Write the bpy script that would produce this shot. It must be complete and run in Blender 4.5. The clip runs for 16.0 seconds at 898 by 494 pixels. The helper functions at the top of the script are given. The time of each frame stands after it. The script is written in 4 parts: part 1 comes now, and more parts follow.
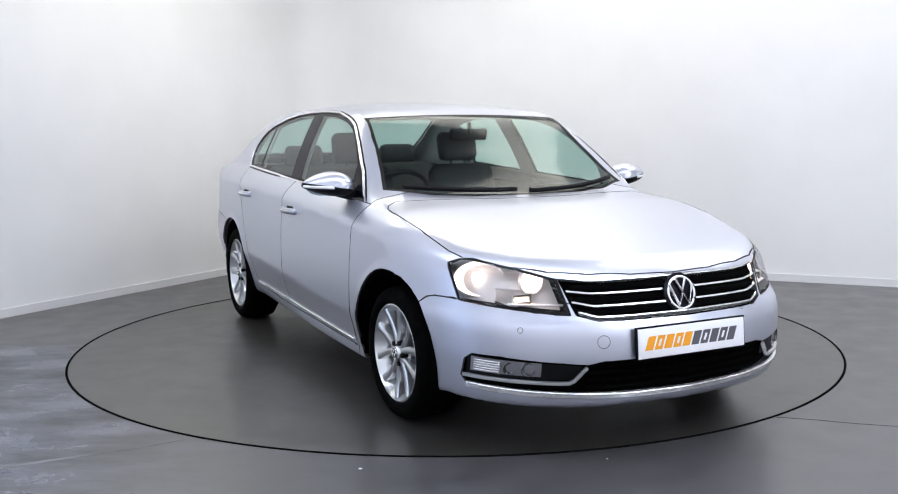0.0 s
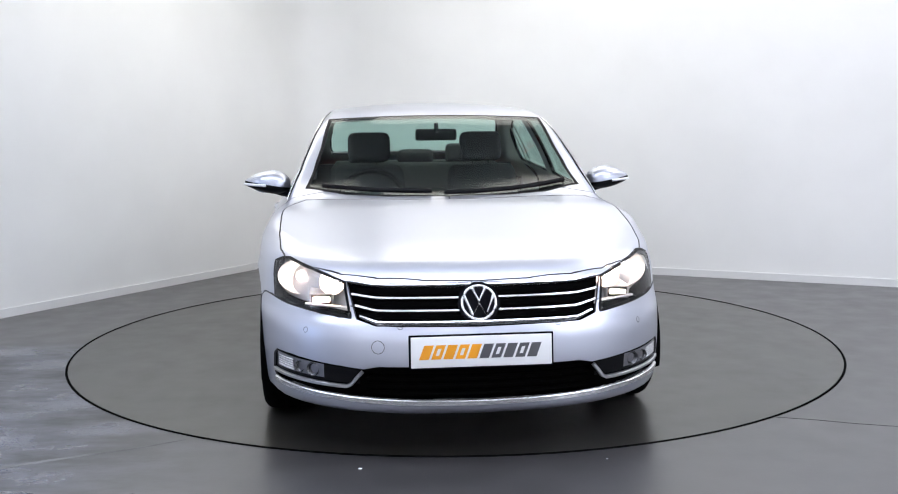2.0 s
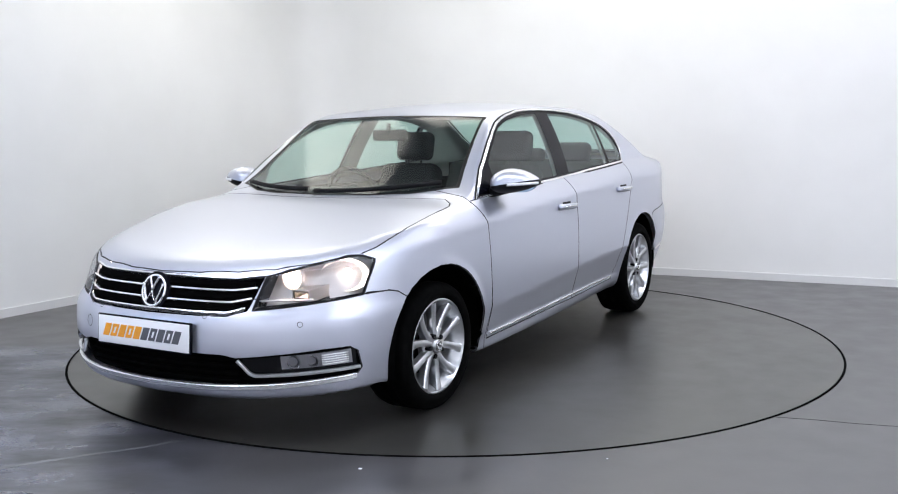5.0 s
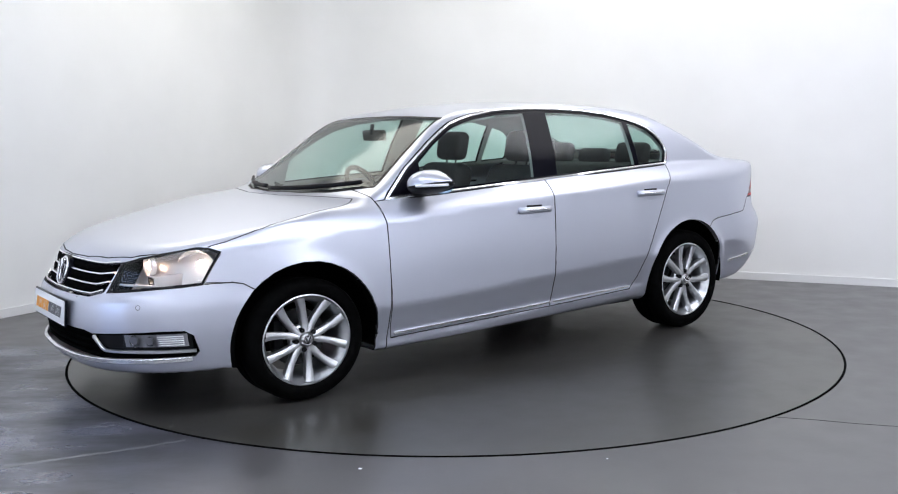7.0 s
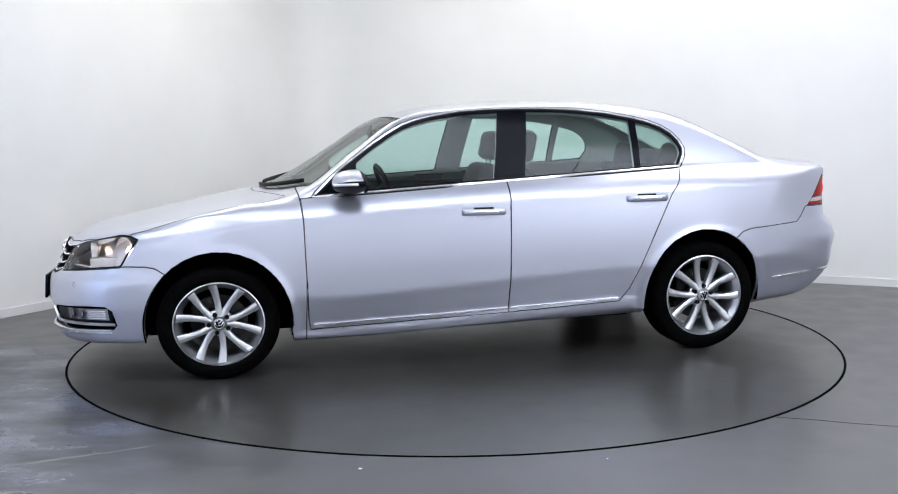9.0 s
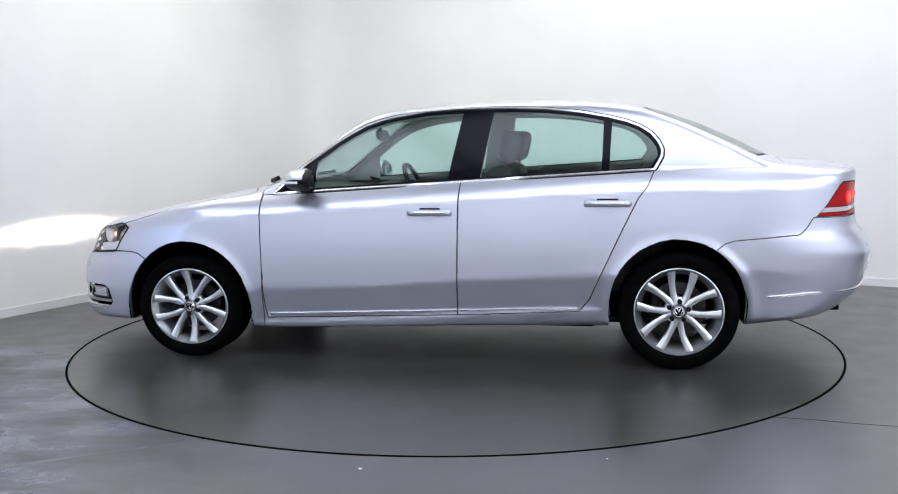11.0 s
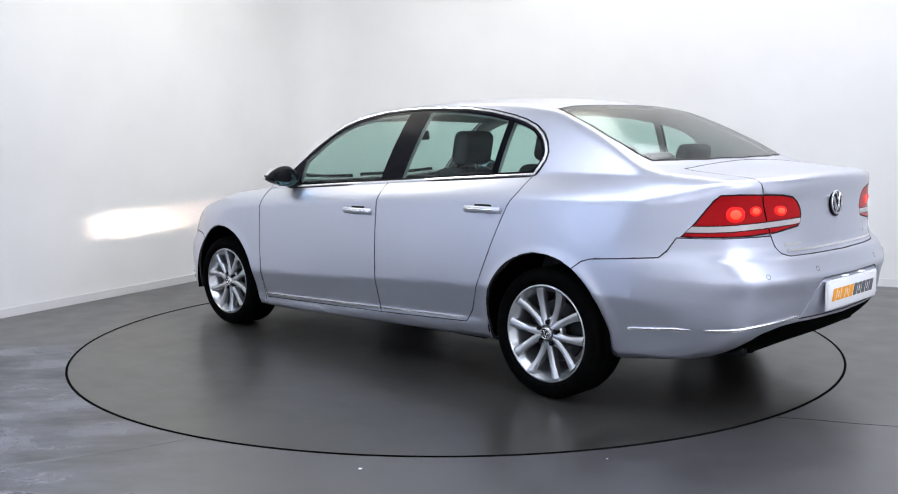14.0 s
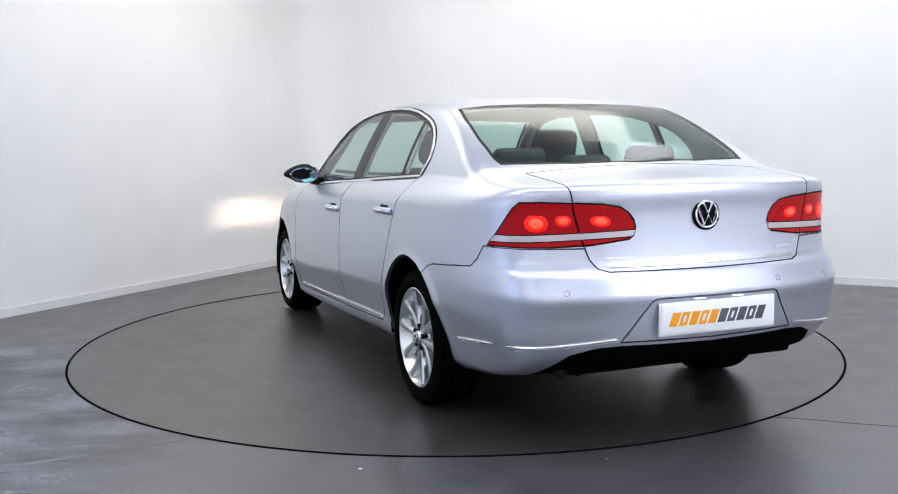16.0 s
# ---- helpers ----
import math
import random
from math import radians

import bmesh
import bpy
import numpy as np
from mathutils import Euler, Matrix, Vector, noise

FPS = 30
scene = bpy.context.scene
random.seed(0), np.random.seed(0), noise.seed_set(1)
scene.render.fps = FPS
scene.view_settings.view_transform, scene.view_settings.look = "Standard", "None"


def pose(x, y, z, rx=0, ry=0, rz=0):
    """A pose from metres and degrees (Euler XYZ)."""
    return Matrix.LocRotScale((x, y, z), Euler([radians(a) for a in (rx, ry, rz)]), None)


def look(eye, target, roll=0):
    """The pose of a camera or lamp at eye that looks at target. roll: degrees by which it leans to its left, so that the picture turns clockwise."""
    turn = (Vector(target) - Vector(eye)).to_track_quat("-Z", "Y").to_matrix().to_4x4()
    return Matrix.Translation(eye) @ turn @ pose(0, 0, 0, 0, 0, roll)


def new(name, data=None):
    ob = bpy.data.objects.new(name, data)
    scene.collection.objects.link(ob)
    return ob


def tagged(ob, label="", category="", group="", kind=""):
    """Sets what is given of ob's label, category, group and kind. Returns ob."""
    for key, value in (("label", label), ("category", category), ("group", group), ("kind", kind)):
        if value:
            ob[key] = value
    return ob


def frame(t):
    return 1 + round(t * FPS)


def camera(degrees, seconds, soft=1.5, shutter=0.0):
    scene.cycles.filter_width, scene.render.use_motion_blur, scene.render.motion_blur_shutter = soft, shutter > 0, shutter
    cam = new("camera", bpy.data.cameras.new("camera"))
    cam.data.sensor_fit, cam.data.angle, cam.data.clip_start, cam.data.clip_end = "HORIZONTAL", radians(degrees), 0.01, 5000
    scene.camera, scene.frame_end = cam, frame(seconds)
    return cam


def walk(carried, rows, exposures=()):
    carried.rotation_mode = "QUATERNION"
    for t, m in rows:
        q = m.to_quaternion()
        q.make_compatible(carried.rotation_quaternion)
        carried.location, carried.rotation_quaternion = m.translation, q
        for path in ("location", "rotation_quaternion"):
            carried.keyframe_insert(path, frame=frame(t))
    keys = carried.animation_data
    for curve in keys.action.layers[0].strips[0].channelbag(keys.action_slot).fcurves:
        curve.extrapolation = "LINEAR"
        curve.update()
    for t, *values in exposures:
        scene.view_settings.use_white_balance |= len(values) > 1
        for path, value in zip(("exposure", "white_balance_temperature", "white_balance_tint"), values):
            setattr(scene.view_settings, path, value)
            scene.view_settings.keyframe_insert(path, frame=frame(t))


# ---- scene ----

# the camera stands still on a stand before the turntable
cam = camera(50.39, 16.0, soft=1.1)
EYE = Vector((0.0, -5.837, 1.244))
_y, _p = 0.0050, -0.1171
AIM = EYE + Vector((-math.sin(_y) * math.cos(_p), math.cos(_y) * math.cos(_p), math.sin(_p))) * 5.0
VIEW = look(EYE, AIM, math.degrees(-0.0114))
walk(cam, [(0.0, VIEW), (16.0, VIEW)], exposures=[(0.0, 0.0, 6500, 10), (16.0, 0.0, 6500, 10)])

# ---- light ----
world = bpy.data.worlds.new("studio_world")
scene.world = world
world.use_nodes = True
world.node_tree.nodes["Background"].inputs[0].default_value = (0.5, 0.55, 0.6, 1)
world.node_tree.nodes["Background"].inputs[1].default_value = 0.01


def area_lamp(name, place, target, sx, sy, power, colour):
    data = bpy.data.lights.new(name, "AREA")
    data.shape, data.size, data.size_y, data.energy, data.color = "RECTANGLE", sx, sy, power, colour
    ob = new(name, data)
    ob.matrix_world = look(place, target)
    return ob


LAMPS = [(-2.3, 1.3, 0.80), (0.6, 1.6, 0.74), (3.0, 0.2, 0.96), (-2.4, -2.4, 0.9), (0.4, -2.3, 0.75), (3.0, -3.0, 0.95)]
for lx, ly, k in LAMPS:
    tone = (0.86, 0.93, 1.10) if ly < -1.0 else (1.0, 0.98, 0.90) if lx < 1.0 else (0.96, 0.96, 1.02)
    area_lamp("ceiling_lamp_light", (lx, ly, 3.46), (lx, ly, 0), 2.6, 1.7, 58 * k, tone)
# added unseen lamps, tilted to brighten the walls that the car reflects behind the camera
for lx, ly, tx, ty, k in ((-2.4, -4.6, -3.4, -6.6, 85), (0.6, -5.2, -0.3, -7.6, 125), (3.6, -4.6, 5.0, -5.4, 215)):
    area_lamp("wall_washer_light", (lx, ly, 3.42), (tx, ty, 0.6), 1.9, 0.8, k, (0.88, 0.93, 1.08))
# cold daylight from the left, behind the camera: an added lamp, no opening built
area_lamp("doorway_light", (-5.05, -3.0, 1.25), (-0.5, 0.5, 0.7), 1.9, 2.1, 24, (0.42, 0.60, 1.0))


# ---- materials ----
def mat(name, colour, rough=0.5, metal=0.0, coat=0.0, spec=0.5, **kw):
    m = bpy.data.materials.new(name)
    m.use_nodes = True
    b = m.node_tree.nodes["Principled BSDF"]
    b.inputs["Base Color"].default_value = (*colour, 1)
    b.inputs["Roughness"].default_value = rough
    b.inputs["Metallic"].default_value = metal
    b.inputs["Coat Weight"].default_value = coat
    b.inputs["Coat Roughness"].default_value = 0.04
    b.inputs["Specular IOR Level"].default_value = spec
    for k, v in kw.items():
        b.inputs[k.replace("_", " ")].default_value = v
    return m


def grain(m, scale, dark, light, stretch=(1, 1, 1), bump=0.0, fine=0.0, rough=None, detail=5):
    """Two scales of noise in the colour between dark and light, and a fine relief."""
    nt = m.node_tree
    b = nt.nodes["Principled BSDF"]
    co = nt.nodes.new("ShaderNodeTexCoord")
    mp = nt.nodes.new("ShaderNodeMapping")
    mp.inputs["Scale"].default_value = stretch
    n1 = nt.nodes.new("ShaderNodeTexNoise")
    n1.inputs["Scale"].default_value, n1.inputs["Detail"].default_value = scale, detail
    ramp = nt.nodes.new("ShaderNodeValToRGB")
    ramp.color_ramp.elements[0].position, ramp.color_ramp.elements[1].position = 0.32, 0.68
    ramp.color_ramp.elements[0].color, ramp.color_ramp.elements[1].color = (*dark, 1), (*light, 1)
    nt.links.new(co.outputs["Object"], mp.inputs["Vector"])
    nt.links.new(mp.outputs["Vector"], n1.inputs["Vector"])
    nt.links.new(n1.outputs["Fac"], ramp.inputs["Fac"])
    nt.links.new(ramp.outputs["Color"], b.inputs["Base Color"])
    if rough:
        rr = nt.nodes.new("ShaderNodeMapRange")
        rr.inputs["To Min"].default_value, rr.inputs["To Max"].default_value = rough
        nt.links.new(n1.outputs["Fac"], rr.inputs["Value"])
        nt.links.new(rr.outputs["Result"], b.inputs["Roughness"])
    if bump:
        n2 = nt.nodes.new("ShaderNodeTexNoise")
        n2.inputs["Scale"].default_value = fine
        bp = nt.nodes.new("ShaderNodeBump")
        bp.inputs["Strength"].default_value = bump
        bp.inputs["Distance"].default_value = 0.002
        nt.links.new(co.outputs["Object"], n2.inputs["Vector"])
        nt.links.new(n2.outputs["Fac"], bp.inputs["Height"])
        nt.links.new(bp.outputs["Normal"], b.inputs["Normal"])
    return m


PAINT = mat("silver_paint", (0.56, 0.58, 0.665), 0.36, 0.82, 0.6)
PAINT.node_tree.nodes["Principled BSDF"].inputs["Coat Roughness"].default_value = 0.16
# Dark colour that puts the shade of narrow gaps into edges and rings.
GAP_DARK = mat("gap_shade", (0.03, 0.03, 0.035), 0.7)
BLACK = mat("black_plastic", (0.004, 0.004, 0.005), 0.5, spec=0.15)
GLOSS = mat("black_gloss", (0.004, 0.004, 0.007), 0.15, spec=0.08)
CHROME = mat("chrome", (0.93, 0.93, 0.94), 0.22, 0.9)
RUBBER = grain(mat("tyre_rubber", (0.002, 0.002, 0.002), 0.8, spec=0.03), 30, (0.001, 0.001, 0.001), (0.003, 0.003, 0.003), bump=0.2, fine=300)
ALLOY = mat("alloy", (0.62, 0.63, 0.65), 0.28, 0.9, 0.6)
STEEL = mat("brake_steel", (0.04, 0.04, 0.04), 0.45, 0.9)
DARK = mat("arch_liner", (0.002, 0.002, 0.002), 0.95, spec=0.02)
WHITE = mat("plate_white", (0.85, 0.85, 0.86), 0.35)
ORANGE = mat("letter_orange", (0.9, 0.36, 0.01), 0.4)
GREY = mat("letter_grey", (0.09, 0.09, 0.1), 0.4)
SEATMAT = grain(mat("seat_cloth", (0.03, 0.03, 0.034), 0.85), 60, (0.022, 0.022, 0.026), (0.042, 0.042, 0.047), bump=0.3, fine=400)
TRIM = mat("interior_plastic", (0.016, 0.017, 0.02), 0.6)
LINING = grain(mat("headlining", (0.5, 0.5, 0.48), 0.9), 80, (0.45, 0.45, 0.43), (0.55, 0.55, 0.53))


def glass(name, colour, rough=0.0, ior=0.05):
    m = bpy.data.materials.new(name)
    m.use_nodes = True
    nt = m.node_tree
    nt.nodes.remove(nt.nodes["Principled BSDF"])
    tr, gl = nt.nodes.new("ShaderNodeBsdfTransparent"), nt.nodes.new("ShaderNodeBsdfGlossy")
    fr, mx = nt.nodes.new("ShaderNodeLayerWeight"), nt.nodes.new("ShaderNodeMixShader")
    pw, sc = nt.nodes.new("ShaderNodeMath"), nt.nodes.new("ShaderNodeMath")
    pw.operation, sc.operation = "POWER", "MULTIPLY_ADD"
    pw.inputs[1].default_value = 4.0
    sc.inputs[1].default_value, sc.inputs[2].default_value = 0.75, ior
    tr.inputs["Color"].default_value = (*colour, 1)
    gl.inputs["Roughness"].default_value = rough
    nt.links.new(fr.outputs["Facing"], pw.inputs[0])
    nt.links.new(pw.outputs[0], sc.inputs[0])
    nt.links.new(sc.outputs[0], mx.inputs[0])
    nt.links.new(tr.outputs[0], mx.inputs[1])
    nt.links.new(gl.outputs[0], mx.inputs[2])
    nt.links.new(mx.outputs[0], nt.nodes["Material Output"].inputs["Surface"])
    return m


SCREENGLASS = glass("windscreen_glass", (0.66, 0.80, 0.76), 0.10, 0.012)
TINT = glass("tinted_glass", (0.68, 0.85, 0.80), 0.14, 0.045)
CLEAR = glass("clear_lens", (0.95, 0.955, 0.97), 0.02, 0.04)


def lamp_glow(name, colour, strength):
    m = mat(name, colour, 0.3)
    b = m.node_tree.nodes["Principled BSDF"]
    b.inputs["Emission Color"].default_value = (*colour, 1)
    b.inputs["Emission Strength"].default_value = strength
    return m


BEAM = lamp_glow("low_beam_source", (1.0, 0.73, 0.60), 17000)
HALO = lamp_glow("headlamp_bulb", (1.0, 0.82, 0.72), 70)
BULB = lamp_glow("sidelight_bulb", (1.0, 0.74, 0.58), 26)
TAILGLOW = lamp_glow("tail_bulb", (1.0, 0.018, 0.015), 0.26)
TAILCORE = lamp_glow("tail_core", (1.0, 0.075, 0.03), 0.8)
REDLENS = lamp_glow("red_lens", (0.36, 0.002, 0.005), 0.075)
REDLENS.node_tree.nodes["Principled BSDF"].inputs["Specular IOR Level"].default_value = 0.15
TAILGLOW.node_tree.nodes["Principled BSDF"].inputs["Specular IOR Level"].default_value = 0.15
REFLECTOR = mat("reflector", (0.82, 0.79, 0.77), 0.45, 0.9)

WALL = grain(mat("white_wall_paint", (0.82, 0.82, 0.81), 0.6), 1.3, (0.79, 0.79, 0.78), (0.84, 0.84, 0.83), bump=0.08, fine=180)
SKIRT = mat("skirting_paint", (0.72, 0.72, 0.72), 0.45)


def nodes_of(m):
    nt = m.node_tree

    def node(kind, **sockets):
        q = nt.nodes.new("ShaderNode" + kind)
        for k, v in sockets.items():
            q.inputs[k].default_value = v
        return q
    return nt, node, nt.nodes["Principled BSDF"]


def floor_paint(name, dark, light, blotch_dark, blotch_light, rough, patch_rough, spot_scale, area=None):
    """Floor paint gone matt with wear: fine mottling, and blotches of wear, wet or painted sheen, kept to one area
    where there is one (x, y under two limits).
    """
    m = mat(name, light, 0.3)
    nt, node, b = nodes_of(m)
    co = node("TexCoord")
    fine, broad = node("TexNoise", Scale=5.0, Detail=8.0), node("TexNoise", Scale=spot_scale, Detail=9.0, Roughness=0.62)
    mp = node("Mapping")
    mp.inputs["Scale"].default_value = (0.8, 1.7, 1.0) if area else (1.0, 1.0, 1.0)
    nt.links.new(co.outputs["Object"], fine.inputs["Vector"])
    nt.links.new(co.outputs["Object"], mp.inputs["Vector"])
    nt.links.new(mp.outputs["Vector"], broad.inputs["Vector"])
    base, blotch_ramp, mix = node("ValToRGB"), node("ValToRGB"), node("MixRGB")
    for ramp, lo, hi, p0, p1 in ((base, dark, light, 0.3, 0.7), (blotch_ramp, blotch_dark, blotch_light, 0.40, 0.63)):
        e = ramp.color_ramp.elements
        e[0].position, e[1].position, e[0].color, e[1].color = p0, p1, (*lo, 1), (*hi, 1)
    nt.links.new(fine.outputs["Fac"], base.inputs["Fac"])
    nt.links.new(broad.outputs["Fac"], blotch_ramp.inputs["Fac"])
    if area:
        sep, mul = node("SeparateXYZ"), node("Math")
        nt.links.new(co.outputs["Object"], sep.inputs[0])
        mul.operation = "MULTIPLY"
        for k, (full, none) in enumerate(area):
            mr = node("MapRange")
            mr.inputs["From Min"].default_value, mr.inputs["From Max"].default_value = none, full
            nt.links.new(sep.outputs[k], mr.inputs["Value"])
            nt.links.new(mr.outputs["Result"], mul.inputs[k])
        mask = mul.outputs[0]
    else:
        mr = node("MapRange")
        mr.inputs["From Min"].default_value, mr.inputs["From Max"].default_value = 0.50, 0.66
        nt.links.new(broad.outputs["Fac"], mr.inputs["Value"])
        mask = mr.outputs["Result"]
    nt.links.new(mask, mix.inputs["Fac"])
    nt.links.new(base.outputs["Color"], mix.inputs["Color1"])
    nt.links.new(blotch_ramp.outputs["Color"], mix.inputs["Color2"])
    nt.links.new(mix.outputs["Color"], b.inputs["Base Color"])
    r1, r2, rm = node("MapRange"), node("MapRange"), node("Mix")
    for r, span, src in ((r1, rough, fine), (r2, patch_rough, broad)):
        r.inputs["From Min"].default_value, r.inputs["From Max"].default_value = 0.3, 0.7
        r.inputs["To Min"].default_value, r.inputs["To Max"].default_value = span
        nt.links.new(src.outputs["Fac"], r.inputs["Value"])
    nt.links.new(mask, rm.inputs["Factor"])
    nt.links.new(r1.outputs["Result"], rm.inputs["A"])
    nt.links.new(r2.outputs["Result"], rm.inputs["B"])
    nt.links.new(rm.outputs["Result"], b.inputs["Roughness"])
    tex, bp = node("TexNoise", Scale=70.0, Detail=3.0), node("Bump", Strength=0.06, Distance=0.002)
    nt.links.new(co.outputs["Object"], tex.inputs["Vector"])
    nt.links.new(tex.outputs["Fac"], bp.inputs["Height"])
    nt.links.new(bp.outputs["Normal"], b.inputs["Normal"])
    b.inputs["Specular IOR Level"].default_value = 0.9
    return m


# Front-left area: aged paint, with bluish reflected light put into the blotch colours.
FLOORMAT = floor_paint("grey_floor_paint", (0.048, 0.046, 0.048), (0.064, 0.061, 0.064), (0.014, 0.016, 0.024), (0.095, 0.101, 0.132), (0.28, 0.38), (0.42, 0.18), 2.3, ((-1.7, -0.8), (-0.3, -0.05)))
DISCMAT = floor_paint("turntable_paint", (0.027, 0.026, 0.0235), (0.036, 0.0345, 0.031), (0.012, 0.010, 0.007), (0.024, 0.022, 0.017), (0.28, 0.36), (0.22, 0.29), 1.3)
CEILMAT = mat("ceiling_paint", (0.8, 0.8, 0.78), 0.8)


# ---- mesh helpers ----
def mesh_of(bm, name, mats, smooth=True):
    me = bpy.data.meshes.new(name)
    bm.to_mesh(me)
    bm.free()
    for m in mats if isinstance(mats, (list, tuple)) else [mats]:
        me.materials.append(m)
    if smooth:
        me.polygons.foreach_set("use_smooth", [True] * len(me.polygons))
    return me


def part(name, bm, material, parent, label="", smooth=True, sharp=None):
    me = mesh_of(bm, name, material, smooth)
    if sharp:
        me.set_sharp_from_angle(angle=radians(sharp))
    ob = new(name, me)
    ob.parent = parent
    if label:
        tagged(ob, label)
    return ob


def box(bm, c, s, bevel=0.0, m=None, seg=2):
    r = bmesh.ops.create_cube(bm, size=1.0)
    vs = r["verts"]
    for v in vs:
        v.co = Vector((v.co.x * s[0], v.co.y * s[1], v.co.z * s[2]))
    if bevel:
        es = list({e for v in vs for e in v.link_edges})
        out = bmesh.ops.bevel(bm, geom=es, offset=bevel, segments=seg, profile=0.5, affect="EDGES")
        vs = list({v for f in out["faces"] for v in f.verts} | {v for v in vs if v.is_valid})
    for v in vs:
        v.co = (m @ v.co if m else v.co) + Vector(c)
    return vs


def lathe(bm, profile, seg=48, axis="y", centre=(0, 0, 0), closed=False):
    """Turns (radius, depth) pairs about an axis."""
    rings = []
    for r, h in profile:
        ring = []
        for i in range(seg):
            a = 2 * math.pi * i / seg
            p = {"y": (r * math.cos(a), h, r * math.sin(a)), "z": (r * math.cos(a), r * math.sin(a), h), "x": (h, r * math.cos(a), r * math.sin(a))}[axis]
            ring.append(bm.verts.new(Vector(p) + Vector(centre)))
        rings.append(ring)
    pairs = list(zip(rings, rings[1:])) + ([(rings[-1], rings[0])] if closed else [])
    for a, b in pairs:
        for i in range(seg):
            bm.faces.new((a[i], a[(i + 1) % seg], b[(i + 1) % seg], b[i]))
    return rings


def tube(bm, pts, r, seg=8, flat=1.0, cyclic=False):
    """A round or flattened bar along a line."""
    pts = [Vector(p) for p in pts]
    rings, n = [], len(pts)
    for i, p in enumerate(pts):
        a = pts[(i - 1) % n] if cyclic else pts[max(i - 1, 0)]
        b = pts[(i + 1) % n] if cyclic else pts[min(i + 1, n - 1)]
        t = (b - a).normalized()
        up = Vector((0, 0, 1)) if abs(t.z) < 0.9 else Vector((0, 1, 0))
        u = t.cross(up).normalized()
        w = u.cross(t)
        rings.append([bm.verts.new(p + u * r * math.cos(2 * math.pi * k / seg) + w * r * flat * math.sin(2 * math.pi * k / seg)) for k in range(seg)])
    for a, b in list(zip(rings, rings[1:])) + ([(rings[-1], rings[0])] if cyclic else []):
        for k in range(seg):
            bm.faces.new((a[k], a[(k + 1) % seg], b[(k + 1) % seg], b[k]))
    if not cyclic:
        bm.faces.new(rings[0][::-1])
        bm.faces.new(rings[-1])


# ---- the studio room ----
CORNER = Vector((-1.385, 3.99))
DL = Vector((-1.795, -3.23)).normalized()   # along the left wall, away from the corner
DR = Vector((4.915, -2.31)).normalized()    # along the right wall
ROOM_H = 3.5


def plan_room():
    """Plan line of the walls: back corner rounded, closed behind the camera."""
    r, pts = 0.45, []
    a, b = CORNER + DL * r, CORNER + DR * r
    left_end, right_end = CORNER + DL * 9.6, CORNER + DR * 9.5
    pts.append(left_end)
    for i in range(13):
        s = i / 12
        pts.append(a * (1 - s) ** 2 + CORNER * 2 * s * (1 - s) + b * s * s)
    pts += [right_end, right_end + DL * 9.6]
    return pts


PLAN = plan_room()


def ring_wall(name, idx, z0, z1, thick, material, inset=0.0):
    bm = bmesh.new()
    mid = Vector((0.0, -2.0))
    rows = []
    for k, i in enumerate(idx):
        p = PLAN[i]
        a, b = PLAN[idx[max(k - 1, 0)]], PLAN[idx[min(k + 1, len(idx) - 1)]]
        t = (b - a).normalized()
        n = Vector((-t.y, t.x))
        if n.dot(p - mid) < 0:
            n = -n
        q, o = p - n * inset, p + n * thick
        rows.append([bm.verts.new((q.x, q.y, z0)), bm.verts.new((q.x, q.y, z1)), bm.verts.new((o.x, o.y, z1)), bm.verts.new((o.x, o.y, z0))])
    for a, b in zip(rows, rows[1:]):
        for k in range(4):
            bm.faces.new((a[k], a[(k + 1) % 4], b[(k + 1) % 4], b[k]))
    bm.faces.new(rows[0])
    bm.faces.new(rows[-1][::-1])
    bmesh.ops.recalc_face_normals(bm, faces=bm.faces)
    ob = new(name, mesh_of(bm, name, material))
    ob.data.set_sharp_from_angle(angle=radians(30))
    return tagged(ob, kind="structure")


n = len(PLAN)
tagged(ring_wall("wall_back", list(range(n - 1)), 0.0, ROOM_H, 0.15, WALL), "plain white painted studio walls with a rounded corner", "wall")
# Unseen walls, set close behind the camera for what the car's sides reflect.
tagged(ring_wall("wall_front", [n - 2, n - 1], 0.0, ROOM_H, 0.15, WALL), "unseen plain white painted studio wall", "wall")
tagged(ring_wall("wall_side", [n - 1, 0], 0.0, ROOM_H, 0.15, WALL), "unseen plain white painted studio wall", "wall")
tagged(ring_wall("baseboard", list(range(n - 1)), 0.0, 0.062, 0.0, SKIRT, 0.014), "low white painted skirting along the wall", "baseboard")

TABLE_R = 2.246


def disc_plane(name, r0, outline, z, seg=180):
    """A sheet between a round hole of radius r0 and an outline."""
    bm = bmesh.new()
    inner, outer = [], []
    for i in range(seg):
        a = 2 * math.pi * i / seg
        inner.append(bm.verts.new((r0 * math.cos(a), r0 * math.sin(a), z)))
        outer.append(bm.verts.new((outline * math.cos(a), outline * math.sin(a), z)))
    for i in range(seg):
        j = (i + 1) % seg
        bm.faces.new((inner[i], outer[i], outer[j], inner[j]))
    return bm


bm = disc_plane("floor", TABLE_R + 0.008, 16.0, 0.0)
tagged(new("floor", mesh_of(bm, "floor", FLOORMAT, False)), "grey painted concrete floor with scuffs, stains and a painted bluish sheen", "floor", kind="structure")
bm = bmesh.new()
lathe(bm, [(TABLE_R - 0.05, -0.06), (TABLE_R + 0.05, -0.06), (TABLE_R + 0.05, -0.05)], 180, "z")
